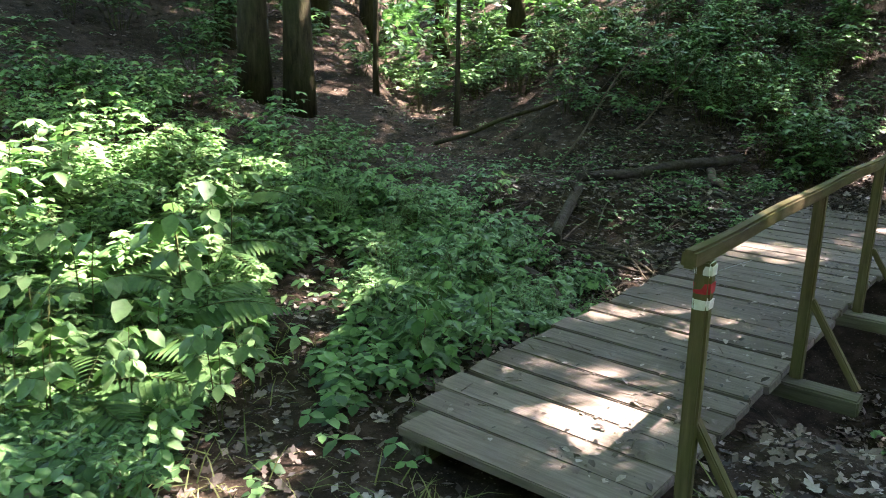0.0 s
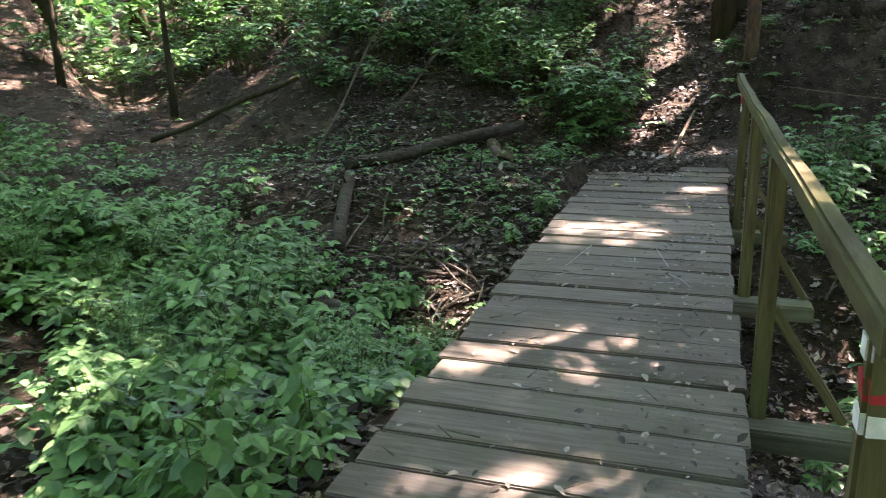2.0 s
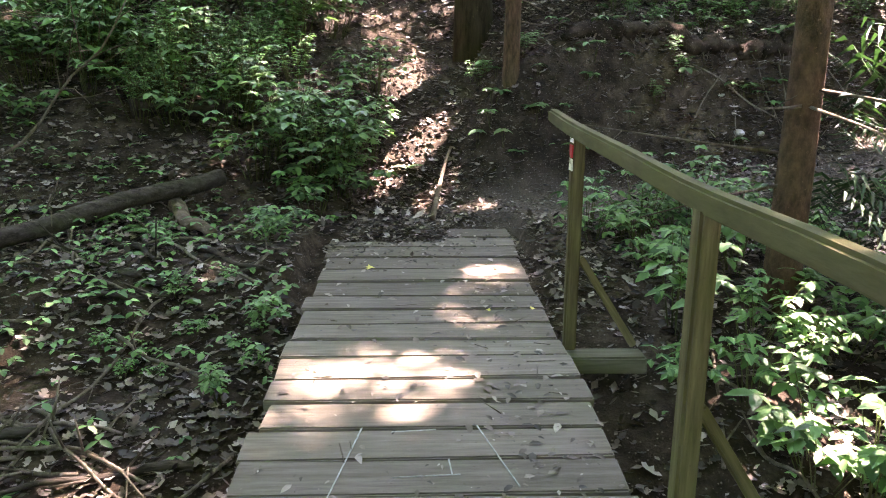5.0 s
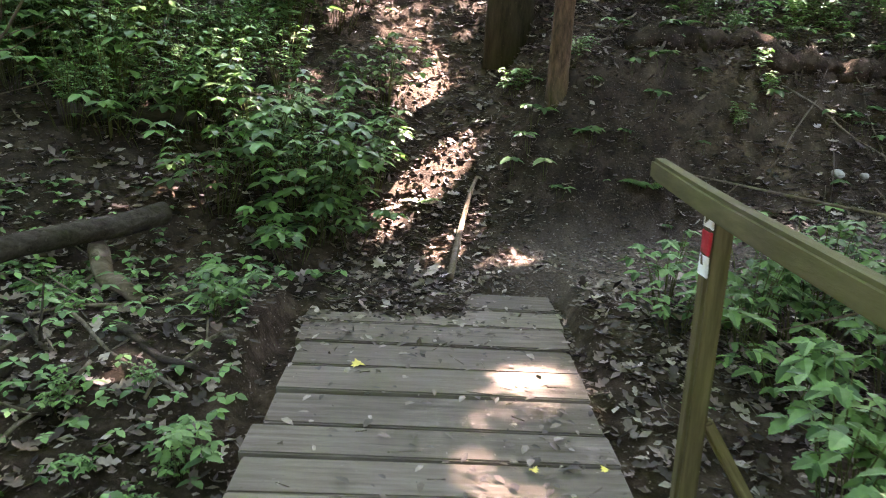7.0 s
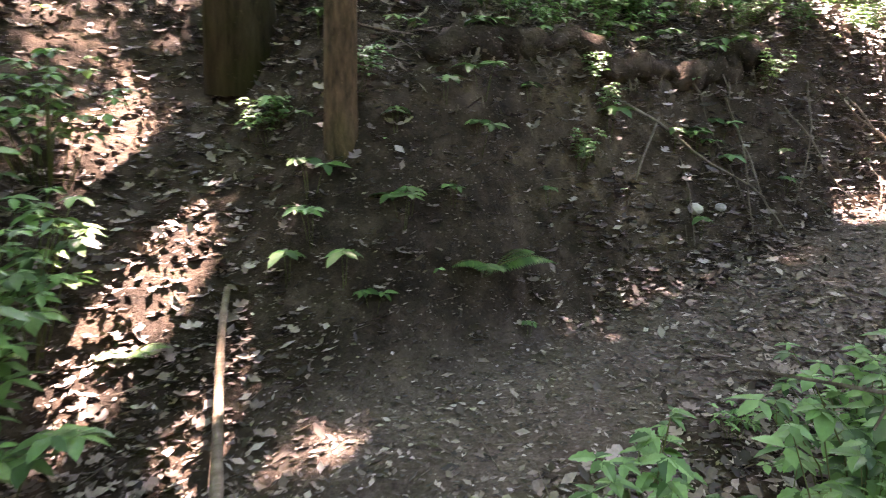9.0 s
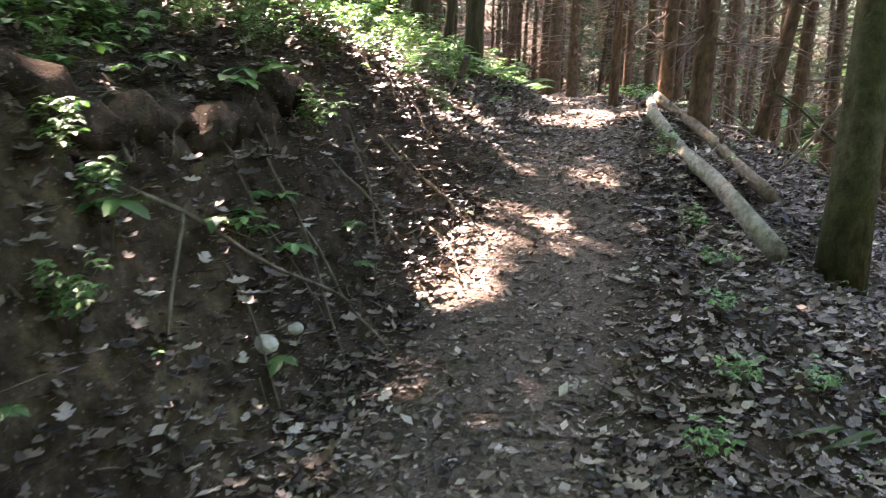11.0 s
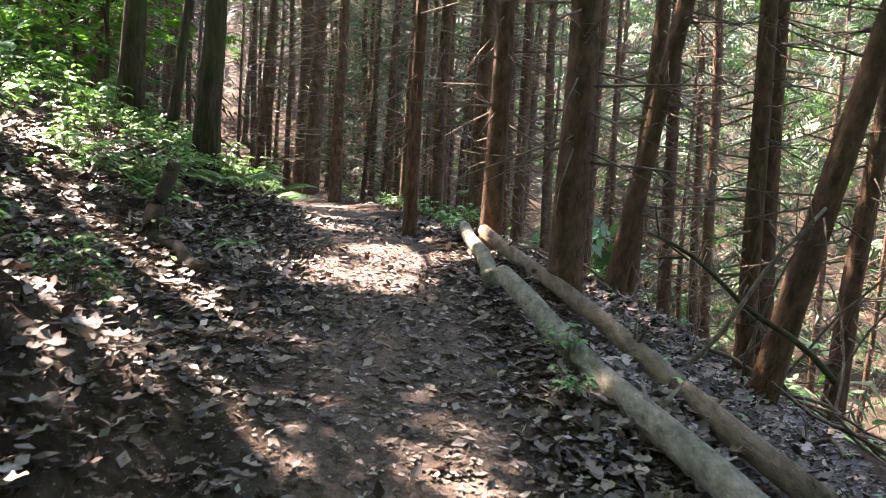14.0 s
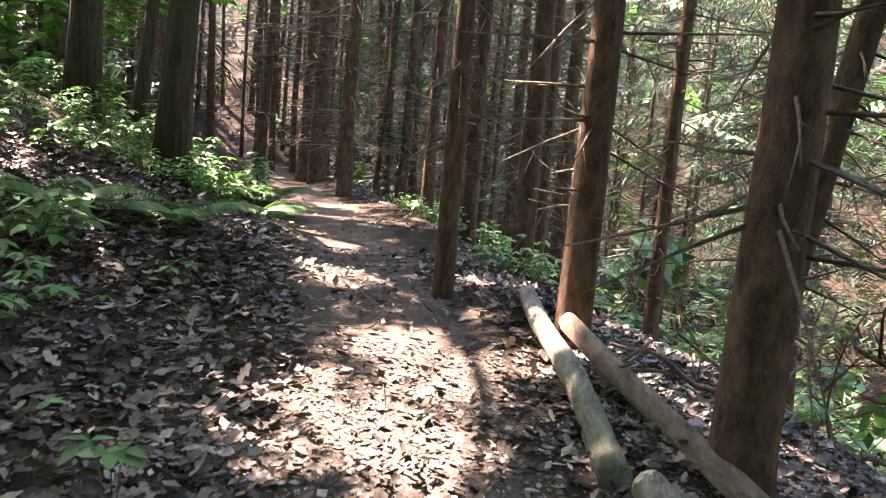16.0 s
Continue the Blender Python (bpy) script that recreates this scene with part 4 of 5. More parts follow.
for n in range(112):
    if n < 100:
        x, y = sr.uniform(-4.2, -1.5), sr.uniform(7.0, 10.6)
    else:
        x, y = sr.uniform(0.5, 2.2), sr.uniform(6, 10)
    a, ln = sr.uniform(0, 6.28), sr.uniform(0.35, 1.1)
    x2, y2 = x + math.cos(a) * ln, y + math.sin(a) * ln
    if -1.45 < x2 < 0.45:
        continue
    log("dry_stick", on(x, y, .025), on(x2, y2, .05), 0.01 + 0.016 * (n % 4 == 0), 0.008, ROTTEN if n % 4 == 0 else TWIG, STICK, "stick", 0.04, 6, 20 + n, 2)
for n in range(26):
    x, y = sr.uniform(8.5, 13), sr.uniform(9.8, 12.6)
    a, ln = sr.uniform(0, 6.28), sr.uniform(0.6, 2.0)
    log("dry_stick", on(x, y, .05), on(x + math.cos(a) * ln, y + math.sin(a) * ln, .15), 0.02, 0.01, PALE_TWIG, "dry branch in the brush heap below the path", "stick", 0.08, 6, 80 + n, 4)
for n, (x, y, s) in enumerate([(2.5, 13.3, .055), (2.75, 13.35, .04)]):
    bm = bmesh.new()
    bmesh.ops.create_icosphere(bm, subdivisions=2, radius=s)
    for v in bm.verts:
        v.co *= 1 + 0.25 * noise.noise(v.co * 14 + Vector((n, 0, 0)))
        v.co.z *= 0.7
    st = part("stone", bm, STONE)
    st.location = on(x, y, s * 0.3)
    tagged(st, "pale weathered stone lying in the soil", "stone")


# ---- plants ----
def compound(r, tip, out, size, count=5):
    """Leaflets round the end of a stalk: positions, directions, ups and sizes."""
    rows = []
    base = math.atan2(out[1], out[0])
    for k in range(count):
        a = base + (k - (count - 1) / 2) * (1.15 if count > 3 else 1.25) * r.uniform(0.85, 1.15)
        s = size * (1.0 - 0.14 * abs(k - (count - 1) / 2)) * r.uniform(0.85, 1.1)
        rows.append((tip, (math.cos(a), math.sin(a), r.uniform(-0.35, 0.05)), (r.normal() * .2, r.normal() * .2, 1), s))
    return rows


def plant(name, seed, tall, width, stems, per_stem, leaf, mat, label, category, shape=OVATE, count=5, lean=0.35, droop=0.0, group=""):
    r = np.random.default_rng(seed)
    thing = new(name)
    tagged(thing, label, category, group)
    lines, rows = [], []
    for _ in range(stems):
        a = r.uniform(0, 6.283)
        h = tall * r.uniform(0.55, 1.0)
        reach = width * r.uniform(0.1, 1.0) ** 0.7
        p0 = np.array((math.cos(a) * reach * 0.25, math.sin(a) * reach * 0.25, -0.04))
        p2 = np.array((math.cos(a) * reach, math.sin(a) * reach, h))
        p1 = (p0 + p2) / 2 + np.array((0, 0, h * 0.18))
        rad = 0.002 + 0.004 * h
        lines.append(([p0, p1, p2], [rad, rad * 0.8, rad * 0.5]))
        for k in range(per_stem):
            u = 0.3 + 0.7 * (k + 1) / per_stem
            p = p0 * (1 - u) ** 2 + 2 * p1 * u * (1 - u) + p2 * u * u
            b = r.uniform(0, 6.283)
            ln = leaf * r.uniform(0.4, 1.0) * (0 if k == per_stem - 1 else 1)
            tip = p + np.array((math.cos(b) * ln, math.sin(b) * ln, ln * 0.3))
            if ln:
                lines.append(([p, tip], [0.0018, 0.0012]))
            rows += compound(r, tip, (math.cos(b), math.sin(b)), leaf * r.uniform(0.75, 1.15), count)
    tagged(tubes_mesh("stem", lines, STEM, thing, 3), kind="stuff")
    pos, ah, up, sz = (np.array(q, float) for q in zip(*rows))
    ah[:, 2] -= droop
    tagged(scatter("foliage", shape, pos, ah, up, sz, mat, thing, True), kind="stuff")
    return thing


BUSHES = [plant("leafy_bush", s, t, w, n, 4, 0.135, BUSH, "dark green leafy bush with compound leaves", "bush", OVATE, 5, group="bushes on the slope") for s, t, w, n in ((1, .75, .5, 12), (2, .95, .55, 15), (3, .55, .45, 10))]
FINE = [plant("fine_leaved_shrub", s, t, w, n, 6, 0.06, HERB, "shrub with many fine green leaves", "bush", OVATE, 5, group="bushes on the slope") for s, t, w, n in ((4, 1.0, .6, 26), (5, .7, .5, 22))]
HERBS = [plant("woodland_herb", s, t, w, n, 3, l, HERB, "green woodland herb with toothed leaves", "plant", TOOTHED, 3, group="herbs by the creek") for s, t, w, n, l in ((6, .32, .28, 10, .085), (7, .42, .32, 11, .095), (8, .25, .3, 11, .075), (9, .5, .28, 9, .09))]
LIGHTS = [plant("light_green_herb", s, t, w, n, 4, l, HERB_LIGHT, "light green leafy herb in the sun", "plant", OVATE, 3, group="herbs by the creek") for s, t, w, n, l in ((10, .5, .3, 9, .12), (11, .68, .3, 9, .13))]
SEEDLING = [plant("seedling", s, t, w, n, 1, .13, BUSH, "small seedling with a few broad leaves", "plant", OVATE, 5, group="seedlings on the bank") for s, t, w, n in ((12, .16, .08, 2), (13, .22, .12, 3))]
TALL = [plant("nettle_plant", s, t, .12, n, 6, .12, HERB_LIGHT, "tall plant with drooping toothed leaves", "plant", BROAD, 2, droop=.45) for s, t, n in ((14, .75, 2), (15, .6, 2))]
used = set()


def put(kinds, i, x, y, scale=1.0, turn=0.0, sink=0.0):
    src = kinds[i % len(kinds)]
    m = pose(x, y, hz(x, y) - sink, 0, 0, turn) @ Matrix.Diagonal((scale, scale, scale, 1))
    if src.name in used:
        return copy_thing(src, m)
    used.add(src.name)
    src.matrix_basis = m
    return src


def free(x, y, margin=0.0):
    """Clear of the boards, the rail's side and the trodden ways."""
    s, _, lx = (float(q[0]) for q in near_line(LINE, np.array([x]), np.array([y])))
    if -1.5 - margin < x < 0.5 + margin and 3.4 < y < 11.6:
        return False
    if lx > -0.8 and -0.75 - margin < s < 0.5 + margin:
        return False
    if abs(lx + 0.45) < 0.4 + margin and 0 < s < 6 and x > -1.4 and x < 0.4:
        return False
    if math.hypot(x - 0.9, y - 2.0) < 1.2 or abs(x - 0.3) < 1.2 and y < 4.4:
        return False
    if abs(x + 1.9 + (y - 4.2) * 0.8) < 0.42 and 3.4 < y < 6.2:
        return False
    return True


pr = np.random.default_rng(17)


def fill(kinds, n, xr, yr, scale, margin=0.0, test=None):
    k = tries = 0
    while k < n and tries < n * 30:
        tries += 1
        x, y = pr.uniform(*xr), pr.uniform(*yr)
        if not free(x, y, margin) or (test and not test(x, y)):
            continue
        put(kinds, int(pr.integers(0, 99)), x, y, pr.uniform(*scale), pr.uniform(0, 360))
        k += 1


# the slope left of the steep trail
for x, y, k, s in ((-1.35, 11.9, 0, .9), (-1.75, 12.1, 1, .8), (-1.1, 12.5, 0, .85), (-1.5, 12.7, 2, 1.0), (-2.1, 12.6, 1, .85), (-1.45, 11.6, 2, .8), (-1.05, 13.3, 1, .8)):
    put(BUSHES, k, x, y, s, x * 90)
fill(FINE, 20, (-3.4, -1.15), (12.0, 14.5), (.7, 1.0), .15)
for x, y, k, s in ((-1.15, 11.95, 2, .8), (-1.9, 11.75, 0, .8), (-2.4, 12.05, 2, .9), (-2.8, 12.4, 1, .9), (-3.3, 12.3, 0, .9), (-3.9, 12.5, 1, 1.0), (-4.4, 12.8, 0, 1.0), (-1.3, 12.2, 1, .8), (-2.6, 12.9, 1, 1.0)):
    put(BUSHES, k, x, y, s, x * 70)
fill(BUSHES, 34, (-5.5, -1.3), (12.2, 16.0), (.7, 1.15), .2)
fill(BUSHES, 26, (-11, -3.0), (11.8, 17.5), (.8, 1.3), .2, lambda x, y: y > 11.5 - 0.5 * (x + 3) and y > 12)
fill(FINE, 14, (-8, -3.0), (12.2, 15), (.8, 1.2), .2, lambda x, y: y > 11.8 - 0.5 * (x + 3))
# herbs between creek and near bank
fill(HERBS, 105, (-5.2, -1.55), (5.2, 8.2), (.7, 1.15), 0.0, lambda x, y: not (x > -2.2 and y > 7.4))
fill(FINE, 24, (-4.6, -1.6), (5.5, 7.9), (.4, .6))
fill(HERBS, 70, (-9.5, -4.0), (5.5, 9.5), (.9, 1.4))
fill(LIGHTS, 60, (-5.8, -2.5), (3.4, 6.6), (.7, 1.1), 0.0, lambda x, y: y < 4.8 - 0.55 * (x + 2.2))
fill(LIGHTS, 22, (-8.5, -4.8), (4.5, 8.0), (.9, 1.3))
fill(HERBS, 40, (-4.2, -1.3), (2.8, 4.4), (.5, .9))
fill(HERBS, 16, (-2.7, -1.5), (9.4, 10.9), (.22, .4))
fill(HERBS, 36, (0.45, 2.4), (7.2, 11.2), (.7, 1.2), 0.0)
fill(BUSHES, 9, (0.75, 2.4), (8.6, 11.2), (.6, .9), 0.1)
fill(LIGHTS, 6, (0.7, 1.8), (8.0, 10.2), (.6, .9), 0.1)
put(LIGHTS, 0, -1.5, 9.75, .62, 10), put(LIGHTS, 1, -1.62, 9.2, .45, 40), put(BUSHES, 2, -1.6, 10.7, .5, 80)
fill(BUSHES, 8, (3.2, 8), (14.6, 16.2), (.35, .5), 0.25)
fill(LIGHTS, 6, (3.2, 6.8), (14.4, 15.8), (.3, .45), 0.25)
# bank and path sides
for x, y in ((0.0, 12.75), (0.45, 12.95), (0.75, 13.1), (0.1, 13.3), (1.0, 13.2), (1.35, 13.35), (0.2, 12.5), (2.9, 13.5), (-0.1, 13.7), (0.7, 13.5), (1.6, 13.7), (2.1, 13.9), (3.3, 13.9), (2.6, 14.1), (3.9, 14.0), (3.0, 14.4), (4.4, 14.3), (1.1, 14.2)):
    put(SEEDLING, int(pr.integers(0, 9)), x, y, pr.uniform(.7, 1.2), pr.uniform(0, 360))
fill(HERBS, 30, (0.6, 6), (14.2, 16.5), (.6, 1.0), 0.2)
fill(SEEDLING, 30, (4, 12), (14.2, 17), (.8, 1.3), 0.3)
fill(BUSHES, 30, (3.5, 14.0), (15.4, 19.5), (.5, .9), 0.3)
fill(LIGHTS, 40, (7, 16), (16.0, 21), (.7, 1.2), 0.35)
fill(BUSHES, 30, (-15, -9), (6, 19), (.9, 1.5))
fill(LIGHTS, 14, (4, 9), (16.0, 17.5), (.5, .9), 0.3)
fill(LIGHTS, 40, (10.5, 16), (16.4, 19.5), (.6, 1.0), 0.35)
fill(HERBS, 24, (9.5, 17), (13.4, 17.5), (.6, 1.0), 0.15, lambda x, y: y < 14.3 + (x - 10) * .42)
for x, y in ((3.1, 11.75), (3.6, 11.7), (4.1, 11.85), (4.7, 12.0), (1.9, 11.5), (2.4, 11.6), (5.3, 12.2), (1.2, 11.45), (6.6, 12.7), (7.0, 12.75), (3.0, 11.4), (3.9, 11.4)):
    put(HERBS, int(pr.integers(0, 9)), x, y, pr.uniform(.3, .48), pr.uniform(0, 360))
for x, y in ((4.0, 14.1), (4.7, 14.25), (5.3, 14.3), (3.4, 13.75), (6.2, 14.6)):
    put(BUSHES, int(pr.integers(0, 9)), x, y, pr.uniform(.3, .45), pr.uniform(0, 360))
for x, y, s in ((-4.2, 3.75, 2.1), (-5.0, 4.3, 2.2), (-5.4, 4.8, 2.2)):
    put(LIGHTS, int(pr.integers(0, 9)), x, y, s, pr.uniform(0, 360))
for x, y, k in ((0.09, 12.56, 1.2), (0.03, 12.88, 1.1), (2.5, 13.22, 1.0), (-0.12, 12.7, 1.2), (0.45, 12.75, 1.0), (0.9, 13.0, .9), (1.35, 13.1, .8), (2.9, 13.6, 1.1), (3.4, 13.5, 1.0), (1.0, 12.6, .6)):
    put(SEEDLING, int(10 * k), x, y, k, 130 * k)
fill(SEEDLING, 34, (-0.2, 4.6), (12.6, 14.6), (.8, 1.5), 0.25)
# Small bushes added along the bank's top to shade it darker
fill(BUSHES, 9, (1.0, 4.5), (14.0, 14.8), (.3, .5), 0.3)
fill(FINE, 8, (0.6, 4.2), (13.9, 14.7), (.3, .5), 0.3)
fill(BUSHES, 12, (-0.1, 2.0), (12.8, 14.5), (.3, .45), 0.3)
# tall leafy plants near the start of the bridge
for x, y, s in ((-2.75, 3.35, 1.1), (-2.95, 3.6, 1.15), (-2.5, 3.4, 1.0), (-3.15, 3.95, 1.2), (-2.35, 3.75, .9), (-1.95, 4.0, .9), (-2.15, 4.3, .8), (-1.75, 3.55, .55), (-1.6, 5.05, .8), (-1.75, 5.35, .7), (-2.6, 4.0, 1.0), (-3.2, 4.6, 1.25), (-3.6, 5.2, 1.3), (-1.5, 5.6, .6)):
    put(TALL, int(pr.integers(0, 9)), x, y, s, pr.uniform(0, 360))


# ---- ferns ----
def fern(seed, fronds, ln, label="green fern with arching feathery fronds"):
    r = np.random.default_rng(seed)
    thing = new("fern")
    tagged(thing, label, "fern")
    for k in range(fronds):
        a = 6.283 * k / fronds + r.uniform(-0.3, 0.3)
        L = ln * r.uniform(0.75, 1.1)
        n = 26
        pos, ah, up, sz, line = [], [], [], [], []
        for i in range(n + 1):
            u = i / n
            p = np.array((math.cos(a) * L * u * 0.9, math.sin(a) * L * u * 0.9, L * (0.75 * u - 0.62 * u * u)))
            line.append(p)
            if i < 2:
                continue
            w = 0.30 * L * math.sin(math.pi * min(1, 0.14 + 0.86 * u)) ** 0.8 * (1 - 0.3 * u) + 0.01
            for s in (1, -1):
                d = (math.cos(a + s * 1.15), math.sin(a + s * 1.15), -0.12)
                pos.append(p), ah.append(d), up.append((0, 0, 1)), sz.append(w)
        rib = tubes_mesh("frond", [(line, [0.004 - 0.00013 * i for i in range(n + 1)])], STEM, thing, 4)
        tagged(scatter("blade", SLIM, pos, ah, up, sz, FERN, rib, True), kind="stuff")
    return thing


FERNS = [fern(1, 7, .75), fern(2, 6, .5), fern(3, 5, .4)]
for n, (x, y, k, s, t) in enumerate(((-2.75, 3.55, 0, 1.1, 0), (-3.1, 4.2, 0, 1.2, 50), (-3.9, 5.0, 0, 1.2, 100), (-2.7, 3.1, 1, 1.2, 30), (0.86, 12.72, 2, .85, 250), (-2.85, 10.95, 2, .85, 20), (-2.4, 10.8, 2, .7, 90), (1.25, 13.75, 2, .8, 10), (9.0, 16.0, 1, 1.0, 0),
                                     (9.6, 16.2, 1, 1.1, 40), (8.6, 16.3, 1, 1.0, 80), (12.8, 16.4, 1, 1.3, 0), (-0.75, 12.55, 2, .6, 0), (13.6, 16.8, 1, 1.3, 60), (-4.7, 6.0, 0, 1.1, 10), (-3.7, 4.15, 0, 1.05, 20), (-4.3, 4.75, 0, 1.15, 75), (-3.4, 3.7, 0, .95, 130), (10.2, 15.9, 1, 1.2, 60))):
    put(FERNS, k, x, y, s, t)


# ---- forest floor ----
def many(n, xr, yr, weight, seed):
    """Random ground places, kept by a weight between 0 and 1."""
    r = np.random.default_rng(seed)
    x, y = r.uniform(*xr, n), r.uniform(*yr, n)
    keep = r.uniform(size=n) < weight(x, y)
    x, y = x[keep], y[keep]
    return x, y, height(x, y), r


def on_boards(x, y):
    return (x > -1.32) & (x < 0.02) & (y > 4.35) & (y < 11.0)


def litter_weight(x, y):
    s, _, lx = near_line(LINE, x, y)
    path = (1 - smooth(0.32, 0.75, np.abs(s))) * smooth(-0.5, 0.3, lx)
    w = 0.85 - 0.55 * path
    herb = (x < -1.5) & (y < 8) & (y > 3)
    w = np.where(herb, 0.45, w)
    return np.where(on_boards(x, y), 0.0, w) * (0.65 + 0.35 * np.sin(1.7 * x + 0.6) * np.sin(1.9 * y))


parts = [many(n, xr, yr, litter_weight, sd) for n, xr, yr, sd in ((90000, (-4.5, 3), (2.5, 15.5), 1), (120000, (1.5, 12), (10.8, 17.5), 2), (22000, (-14, -3), (4, 18), 3), (16000, (10, 22), (10, 22), 4))]
x, y, z = (np.concatenate([p[i] for p in parts]) for i in range(3))
r = parts[0][3]
n = len(x)
deck_n = 1900
dx, dy = r.uniform(-1.25, -0.02, deck_n), r.uniform(4.5, 11.4, deck_n)
dx = np.where(r.uniform(size=deck_n) < 0.5, -0.28 + r.normal(size=deck_n) * 0.16, dx)
dx = np.clip(dx, -1.25, -0.03)
big_s, _, big_x = near_line(LINE, x, y)
lead = np.flatnonzero((np.abs(big_s) > 0.42) | (big_x < -0.6))[::3]
for name, shape, sl, sz in (("leaf_litter", OAK, lead, (0.045, 0.105)), ("leaf_litter", CHIP, slice(1, None, 2), (0.018, 0.055)), ("leaf_litter", CHIP, slice(2, None, 2), (0.03, 0.08))):
    k = len(x[sl])
    up = unit(k, r) * 0.55 + np.array((0, 0, 1.0))
    ob = scatter(name, shape, np.stack([x[sl], y[sl], z[sl] + r.uniform(0.0, 0.02, k)], 1), unit(k, r, 0.25), up, r.uniform(*sz, k), DEAD)
    tagged(ob, "brown and grey fallen leaves on the soil", "leaf litter", kind="stuff")
ob = scatter("leaf_litter", OVATE, np.stack([dx, dy, np.full(deck_n, 0.006)], 1), unit(deck_n, r, 0.1), np.array((0, 0, 1.0)) + unit(deck_n, r) * 0.15, 0.008 + 0.055 * r.uniform(size=deck_n) ** 2.4, DEAD)
tagged(ob, "small dry leaves strewn over the bridge boards", "leaf litter", kind="stuff")


def cover_weight(x, y):
    s, _, lx = near_line(LINE, x, y)
    w = np.where((x < -1.45) & (y < 8.3) & (y > 2.5), 0.9, 0.12)
    w = np.where((x < -1.4) & (x > -2.8) & (y > 9.2) & (y < 11.0), 0.34, w)
    w = np.where((x < -1.45) & (s < 0) & (y > 7.6) & (y < 9.4), 0.06, w)
    w = np.where((s > 0.3) & (lx < -1), 0.35, w)
    w = np.where((s > 1.4) & (lx > -0.5), 0.18, w)
    w = np.where((x > 0.4) & (x < 2.5) & (y > 7) & (y < 11.4), 0.4, w)
    w = np.where((lx > -1) & (np.abs(s) < 0.75), 0.0, w)
    w = np.where((s > 0.5) & (s < 1.4) & (lx > 0) & (lx < 6), 0.05, w)
    trod = np.abs(x + 1.9 + (y - 4.2) * 0.8) < 0.34 + 0.12 * np.sin(5 * y)
    w = np.where(trod & (y > 3.4) & (y < 6.2), 0.05, w)
    w = np.where((x > -1.5) & (y < 4.6), 0.03, w)
    return np.where(on_boards(x, y) | ((x > -1.4) & (x < 0.1) & (y < 11.2) & (y > 4.3)), 0.0, w)


for seed, num, xr, yr, sz, mat, shp in ((11, 15000, (-6, -0.8), (2.5, 11.5), (0.045, 0.10), HERB, BROAD), (12, 7000, (-12, -1), (3, 17), (0.06, 0.14), HERB, OVATE), (13, 6000, (0.3, 16), (6.5, 19), (0.035, 0.08), HERB, BROAD), (14, 4200, (-6.5, -2.2), (3, 7.5), (0.06, 0.12), HERB_LIGHT, OVATE)):
    x, y, z, r = many(num, xr, yr, cover_weight, seed)
    k = len(x)
    a = r.uniform(0, 6.283, k)
    hgt = r.uniform(0.02, 0.16, k)
    pos, ah = [], []
    for j in range(3):
        b = a + j * 2.1
        ah.append(np.stack([np.cos(b), np.sin(b), r.uniform(-0.35, 0.15, k)], 1))
        pos.append(np.stack([x, y, z + hgt], 1))
    ob = scatter("ground_cover", shp, np.concatenate(pos), np.concatenate(ah), np.array((0, 0, 1.0)) + unit(3 * k, r) * 0.25, np.tile(r.uniform(*sz, k) * np.where(y > 8.6, 0.6, 1.0), 3) * r.uniform(.8, 1.1, 3 * k), mat)
    tagged(ob, "low three-leaved green plants covering the soil", "ground cover", kind="stuff")

x, y, z, r = many(64000, (-1.2, 9.5), (10.9, 14.6), lambda x, y: np.where(np.abs(near_line(LINE, x, y)[0]) < 0.95, 0.8, 0.12) * np.where(on_boards(x, y), 0, 1), 35)
k = len(x)
ob = scatter("leaf_crumbs", CHIP, np.stack([x, y, z + 0.004], 1), unit(k, r, 0.2), np.array((0, 0, 1.0)) + unit(k, r) * 0.4, r.uniform(0.010, 0.042, k), DEAD)
tagged(ob, "fine leaf crumbs trodden into the path", "leaf litter", kind="stuff")

k = 420
dx, dy = -1.28 + 0.9 * r.uniform(size=k) ** 1.4, 10.5 + 1.05 * r.uniform(size=k) ** 0.7
ob = scatter("leaf_litter", CHIP, np.stack([dx, dy, np.full(k, 0.008)], 1), unit(k, r, 0.15), np.array((0, 0, 1.0)) + unit(k, r) * 0.3, r.uniform(0.015, 0.06, k), DEAD)
tagged(ob, "fallen leaves gathered on the last boards", "leaf litter", kind="stuff")
for x, y in ((-0.78, 11.66), (-0.70, 11.74), (-0.86, 11.8), (-0.62, 11.62), (-0.8, 11.9), (-0.95, 11.7)):
    ob = scatter("curled_leaf", LOBED, [on(x, y, .03)], [(random.uniform(-1, 1), random.uniform(-1, 1), .3)], [(random.uniform(-.5, .5), random.uniform(-.5, .5), 1)], [random.uniform(.09, .13)], PALE_LEAF)
    tagged(ob, "large pale curled dead leaf on the soil", "leaf")

# grass and straw near the first board
x, y, z, r = many(5200, (-3.2, 0.6), (2.6, 4.9), lambda x, y: np.where(on_boards(x, y), 0, 0.55 * (0.5 + 0.5 * np.sin(3 * x) * np.sin(2.3 * y + 1))), 31)
k = len(x)
blade = (np.array([(0, .02, 0), (0, -.02, 0), (.5, -.014, .1), (.5, .014, .1), (1, 0, 0)], float), [(0, 1, 2, 3), (3, 2, 4)])
ob = scatter("grass", blade, np.stack([x, y, z], 1), unit(k, r, 0.35) + np.array((0, 0, .25)), np.array((0, 0, 1.0)) + unit(k, r) * .3, r.uniform(.08, .24, k), GRASS)
tagged(ob, "flattened grass and straw beside the boards", "grass", kind="stuff")

